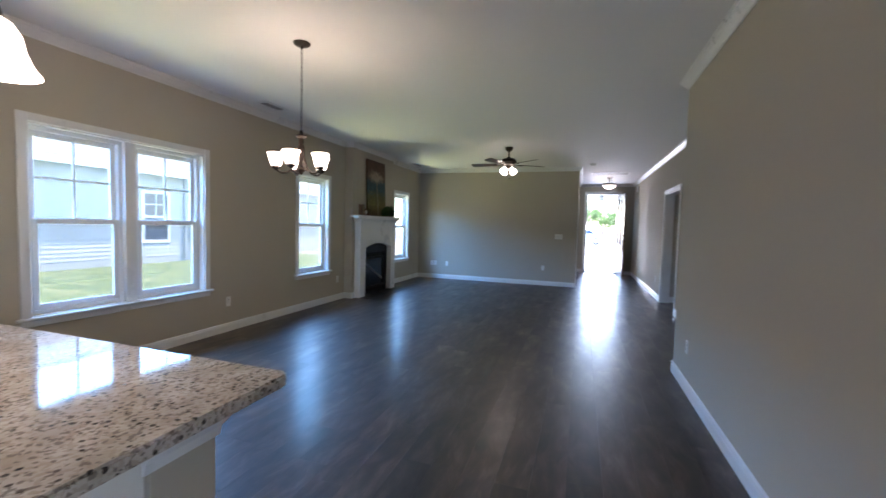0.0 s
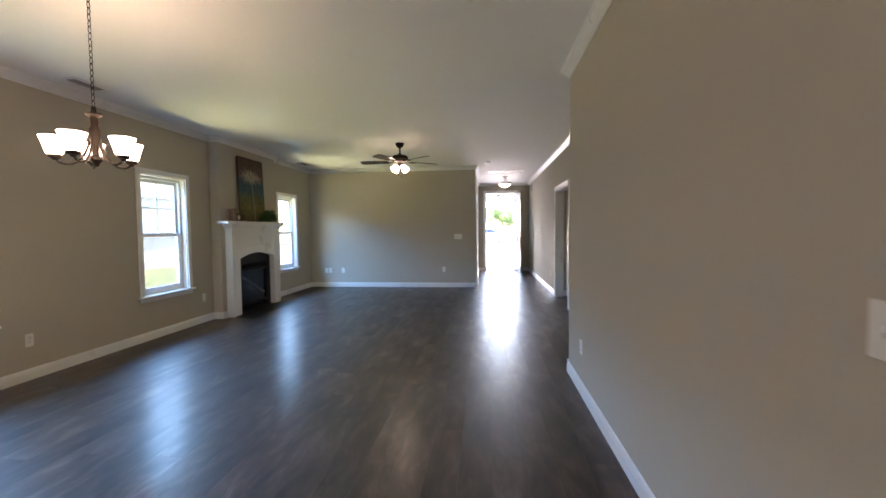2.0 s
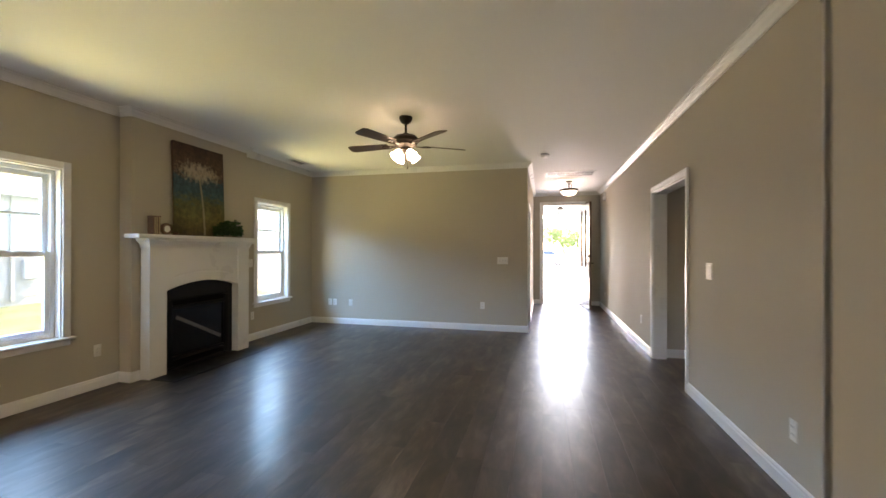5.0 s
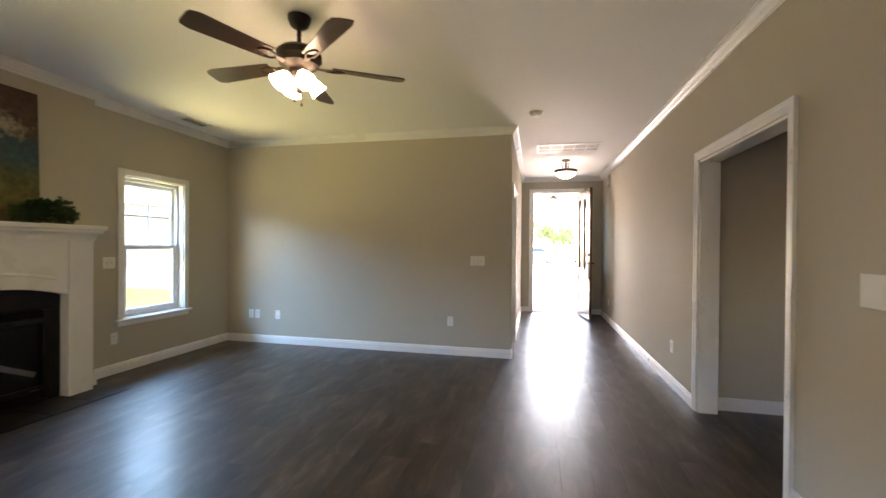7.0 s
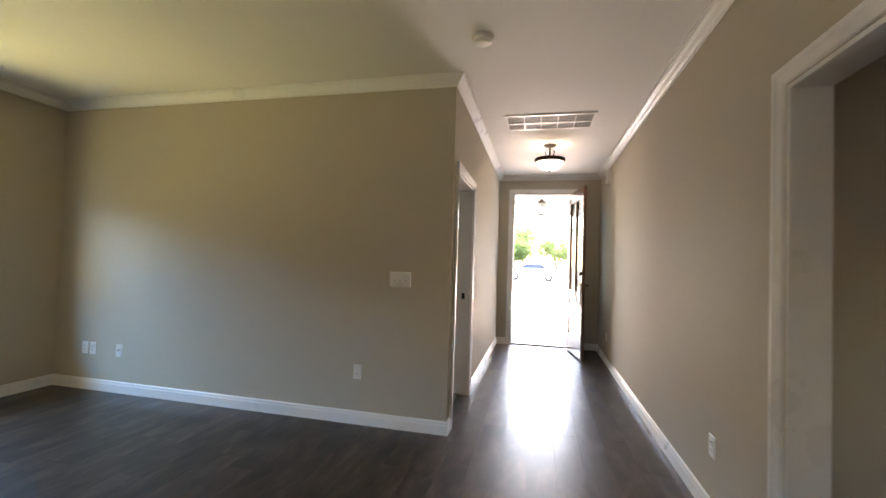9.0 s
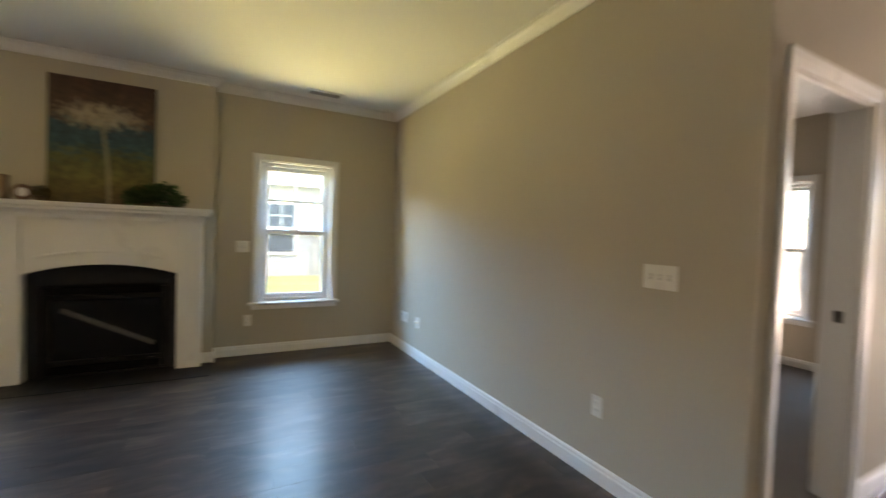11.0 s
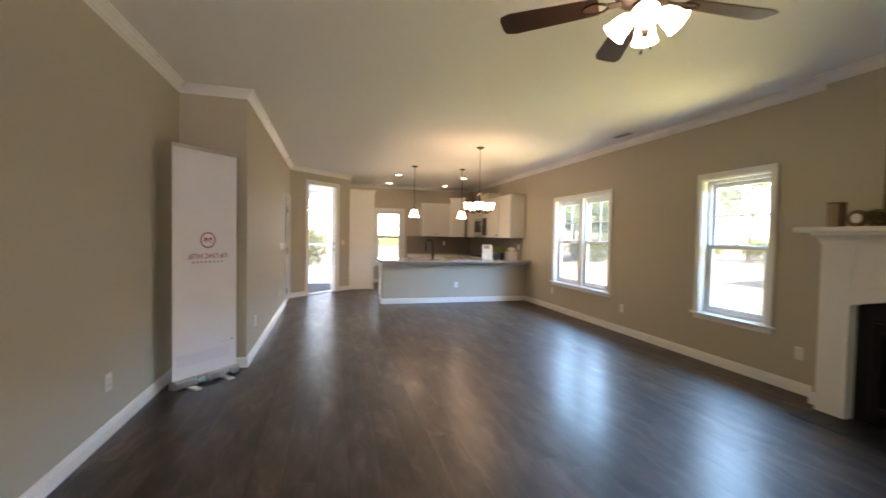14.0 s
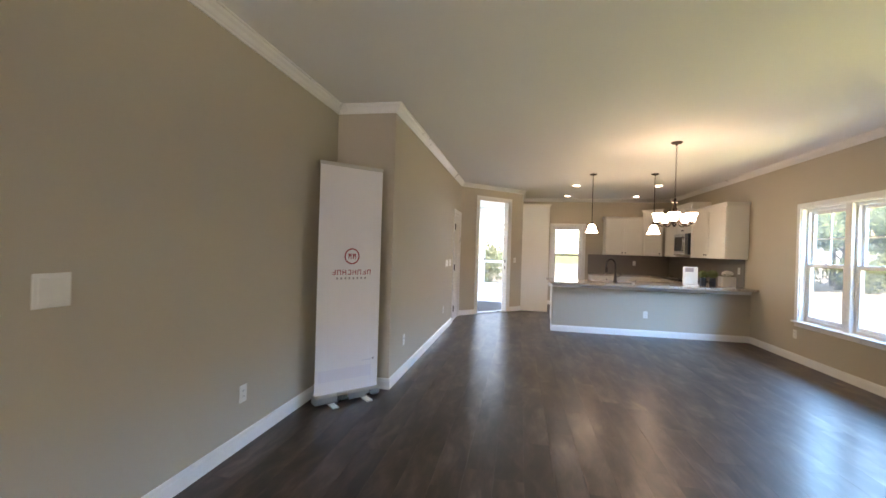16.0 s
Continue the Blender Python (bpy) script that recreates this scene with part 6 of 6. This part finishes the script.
for y0, y1, z0, z1 in ((NWY0 - 0.09, NWY0, NWZ0 - 0.08, NWZ1 + 0.09), (NWY1, NWY1 + 0.09, NWZ0 - 0.08, NWZ1 + 0.09), (NWY0, NWY1, NWZ1, NWZ1 + 0.09), (NWY0, NWY1, NWZ0 - 0.08, NWZ0), (NWY0, NWY1, 1.33, 1.40)):
    box(b, NX - 0.01, NX + 0.035, y0, y1, z0, z1, 0.003)
part("frame", b, TRIM, nw)
b = bmesh.new()
box(b, NX - 0.004, NX + 0.015, (NWY0 + NWY1) / 2 - 0.012, (NWY0 + NWY1) / 2 + 0.012, 1.40, NWZ1)
box(b, NX - 0.004, NX + 0.013, NWY0, NWY1, 1.74, 1.765)
part("muntin", b, TRIM, nw)
part("meter_box", boxm(NX + 0.018, NX + 0.15, 11.0, 11.36, 0.55, 1.05, 0.01), CLOTHBLUE, nb, "blue-grey electric meter box")
part("downspout", boxm(NX + 0.018, NX + 0.08, 10.76, 10.84, 0.0, 2.68, 0.008), SIDING, nb, "grey downspout")

far = thing("distant_house", (-26, -30, -0.12), "pale house far behind the trees", "house")
part("wall", boxm(-34, -22, -40, -32, -0.12, 3.0), SIDING, far)
b = bmesh.new()
vs = [b.verts.new(p) for p in ((-34.5, -31.5, 2.95), (-21.5, -31.5, 2.95), (-21.5, -36, 5.3), (-34.5, -36, 5.3), (-34.5, -40.5, 2.95), (-21.5, -40.5, 2.95))]
for f in ((0, 1, 2, 3), (3, 2, 5, 4), (0, 3, 4), (1, 5, 2)):
    b.faces.new([vs[k] for k in f])
part("roof", b, SHINGLE, far)
for x in (-31, -28, -25):
    part("window", boxm(x, x + 0.9, -32.0, -31.97, 0.8, 2.2), DARKGLASS, far)


# ---- trees, shrubs, car ----
def tree(x, y, h, r, seed, label, trunk=0.14, material=None, count=4200):
    rng = random.Random(seed)
    ob = thing("tree", (x, y, -0.12), label, "tree", "trees round the houses")
    b = bmesh.new()
    lean = Vector((rng.uniform(-0.3, 0.3), rng.uniform(-0.3, 0.3), 0))
    top = Vector((x, y, -0.12)) + lean + Vector((0, 0, h * 0.62))
    pts = [Vector((x, y, -0.15)).lerp(top, t) + Vector((rng.uniform(-0.05, 0.05), rng.uniform(-0.05, 0.05), 0)) * (t > 0) for t in (0, 0.3, 0.6, 1.0)]
    tube(b, pts, [trunk * 1.3, trunk, trunk * 0.75, trunk * 0.4], 8)
    lobes = []
    for k in range(7):
        a = k * 2.4 + rng.uniform(-0.4, 0.4)
        st = pts[1].lerp(pts[3], 0.25 + 0.1 * k)
        en = st + Vector((math.cos(a) * r * rng.uniform(0.5, 0.8), math.sin(a) * r * rng.uniform(0.5, 0.8), h * rng.uniform(0.12, 0.28)))
        mid = st.lerp(en, 0.5) + Vector((0, 0, h * 0.03))
        tube(b, [st, mid, en], [trunk * 0.38, trunk * 0.25, trunk * 0.1], 6)
        lobes.append((en, r * rng.uniform(0.35, 0.55)))
    lobes.append((top + Vector((0, 0, h * 0.14)), r * 0.55))
    part("trunk", b, BARK, ob, "grey-brown trunk with limbs")
    cb = bmesh.new()
    for i, (c, rr) in enumerate(lobes):
        foliage(cb, c, rr, count // len(lobes), 0.145, seed * 50 + i, 0.8)
    part("crown", cb, material or LEAF, ob, "loose green crown")
    return ob


def shrub(x, y, h, r, seed, label):
    rng = random.Random(seed)
    ob = thing("shrub", (x, y, -0.12), label, "shrub", "shrubs behind the yard")
    cb = bmesh.new()
    for i in range(5):
        foliage(cb, (x + rng.uniform(-r, r) * 0.6, y + rng.uniform(-r, r) * 0.6, -0.12 + h * rng.uniform(0.3, 0.7)), r * 0.6, 330, 0.09, seed * 9 + i, h / r * 0.6)
    part("leaves", cb, LEAF, ob)
    b = bmesh.new()
    for k in range(4):
        tube(b, [(x, y, -0.15), (x + 0.3 * r * math.cos(k * 1.6), y + 0.3 * r * math.sin(k * 1.6), h * 0.45)], [0.03, 0.012], 5)
    part("stem", b, BARK, ob)


for i, (x, y, h, r) in enumerate(((-13.5, -16.5, 8.0, 2.6), (-17.5, -18.5, 9.0, 3.0), (-21.0, -15.0, 8.5, 3.0), (-10.5, -19.0, 8.5, 2.8), (-25.0, -20.0, 10.0, 3.4), (-15.5, -23.0, 10.0, 3.2), (-20.0, -25.5, 10.5, 3.4), (-29.0, -14.0, 9.0, 3.2), (-16.0, -15.8, 4.8, 2.3), (-19.6, -18.2, 5.4, 2.6), (-23.5, -20.8, 6.0, 2.8), (-12.6, -13.8, 4.4, 2.0), (-19.0, -11.0, 5.0, 2.4))):
    tree(x, y, h, r, 100 + i, "tall slender tree with a loose green crown behind the yard")
for i, (x, y) in enumerate(((-11.0, -14.5), (-13.2, -14.8), (-15.6, -14.2), (-18.0, -15.0), (-20.4, -14.0), (-22.8, -13.2), (-25.2, -14.0), (-27.5, -12.5), (-9.0, -15.0), (1.5, -9.5), (3.6, -8.6), (5.6, -8.0))):
    shrub(x, y, 1.9, 1.4, 200 + i, "rough green shrub at the edge of the yard")
for i, (x, y, h, r) in enumerate(((-2.0, 46.0, 4.2, 2.1), (-5.6, 47.0, 5.0, 2.3), (-1.9, 52.0, 6.5, 3.0), (2.8, 55.0, 4.5, 2.4), (-8.0, 54.0, 7.0, 3.0), (9.0, 57.0, 6.0, 2.8), (-14.0, 58.0, 8.0, 3.4))):
    tree(x, y, h, r, 300 + i, "round green street tree beyond the road", trunk=0.18, material=LEAF_STREET)


def car(x, y, rot, label):
    ob = thing("car", label=label, category="car", group="parked cars", m=pose(x, y, -0.09, 0, 0, rot))
    prof = [(-2.2, 0.30), (-2.25, 0.62), (-2.1, 0.82), (-1.2, 0.95), (-0.55, 1.42), (0.9, 1.45), (1.65, 1.0), (2.15, 0.92), (2.25, 0.55), (2.2, 0.30)]
    b = bmesh.new()
    l = [b.verts.new((px, -0.88 if pz < 1.1 else -0.68, pz)) for px, pz in prof]
    r = [b.verts.new((px, 0.88 if pz < 1.1 else 0.68, pz)) for px, pz in prof]
    b.faces.new(l)
    b.faces.new(r[::-1])
    for i in range(len(prof)):
        j = (i + 1) % len(prof)
        b.faces.new((l[i], r[i], r[j], l[j]))
    bmesh.ops.bevel(b, geom=b.edges[:], offset=0.05, segments=2, affect="EDGES")
    part("body", b, CARPAINT, ob, local=True, smooth=True)
    for s in (-1, 1):
        b = bmesh.new()
        b.faces.new([b.verts.new(p) for p in ((-1.05, s * 0.86, 1.0), (-0.5, s * 0.735, 1.34), (0.8, s * 0.735, 1.36), (1.35, s * 0.86, 1.02))])
        part("side_window", b, DARKGLASS, ob, local=True)
        for px in (-1.4, 1.4):
            wv = part("wheel", lathem([(0, -0.1), (0.2, -0.1), (0.32, -0.1), (0.34, -0.07), (0.34, 0.07), (0.32, 0.1), (0, 0.1)], 20, Matrix.Translation((px, s * 0.82, 0.34)) @ pose(0, 0, 0, 90)), RUBBER, ob, local=True)
            part("rim", lathem([(0, 0.0), (0.2, 0.0), (0.21, -0.01), (0.0, -0.02)], 16, Matrix.Translation((px, s * 0.935, 0.34)) @ pose(0, 0, 0, 90)), STEEL, wv, local=True)


car(0.2, 43.5, 0, "white car parked along the road")
car(5.6, 43.8, 0, "white car parked along the road")
car(-10.6, 30.0, 90, "white car parked on the next driveway")


# ---- floor planks ----
def plank_mesh(w, l):
    b = bmesh.new()
    c = 0.0004
    base = [b.verts.new((x, y, -0.006)) for x, y in ((0.0004, 0.0004), (w - 0.0004, 0.0004), (w - 0.0004, l - 0.0004), (0.0004, l - 0.0004))]
    top = [b.verts.new((x, y, 0.0)) for x, y in ((c, c), (w - c, c), (w - c, l - c), (c, l - c))]
    b.faces.new(top)
    for i in range(4):
        j = (i + 1) % 4
        b.faces.new((base[i], base[j], top[j], top[i]))
    return b


PW, PL = 0.18, 1.22
rng2 = random.Random(7)
plank_cache = {}
rest = bmesh.new()
made = 0


def add_plank(x, y0, y1, w):
    global made
    l = round(y1 - y0, 2)
    if l < 0.04:
        return
    near_path = -2.4 < x < XR - 0.1 and 2.0 < y0 < 10.6
    crosses = x + w > XP - 0.05 and (y0 - DA.y) < (x + w - DA.x) * 0.96 + 0.1 and y0 < 0.1
    if near_path and made < 290 and not crosses:
        key = (round(w, 3), l)
        if key not in plank_cache:
            me = bpy.data.meshes.new("plank")
            pb = plank_mesh(w, l)
            pb.to_mesh(me)
            pb.free()
            me.materials.append(PLANK)
            plank_cache[key] = me
        ob = new("plank", plank_cache[key])
        ob.parent = floor
        ob.location = (x, y0, 0)
        made += 1
        return
    pb = plank_mesh(w, l)
    pb.transform(Matrix.Translation((x, y0, 0)))
    if crosses:
        nrm = Vector((dd.y, -dd.x, 0))
        bmesh.ops.bisect_plane(pb, geom=pb.verts[:] + pb.edges[:] + pb.faces[:], plane_co=(DA.x + nrm.x * 0.06, DA.y + nrm.y * 0.06, 0), plane_no=nrm, clear_outer=True)
    me = bpy.data.meshes.new("tmp")
    pb.to_mesh(me)
    pb.free()
    rest.from_mesh(me)
    bpy.data.meshes.remove(me)


ncol = int(math.ceil((4.4 - XL) / PW))
for c in range(ncol):
    x = XL + c * PW
    lo, hi = YB, YE + 0.02
    if x > XR + 0.02:
        lo, hi = 6.9, 10.36
    elif x + PW < XH - TH:
        hi = YF + 0.05
    if x > XN + 0.05 and x <= XR + 0.02:
        lo = YJ - 0.05
    y = lo - rng2.random() * PL
    while y < hi:
        add_plank(x, max(y, lo), min(y + PL, hi), PW)
        y += PL
tagged(part("planks", rest, PLANK, floor, "dark brown planks"), kind="stuff")
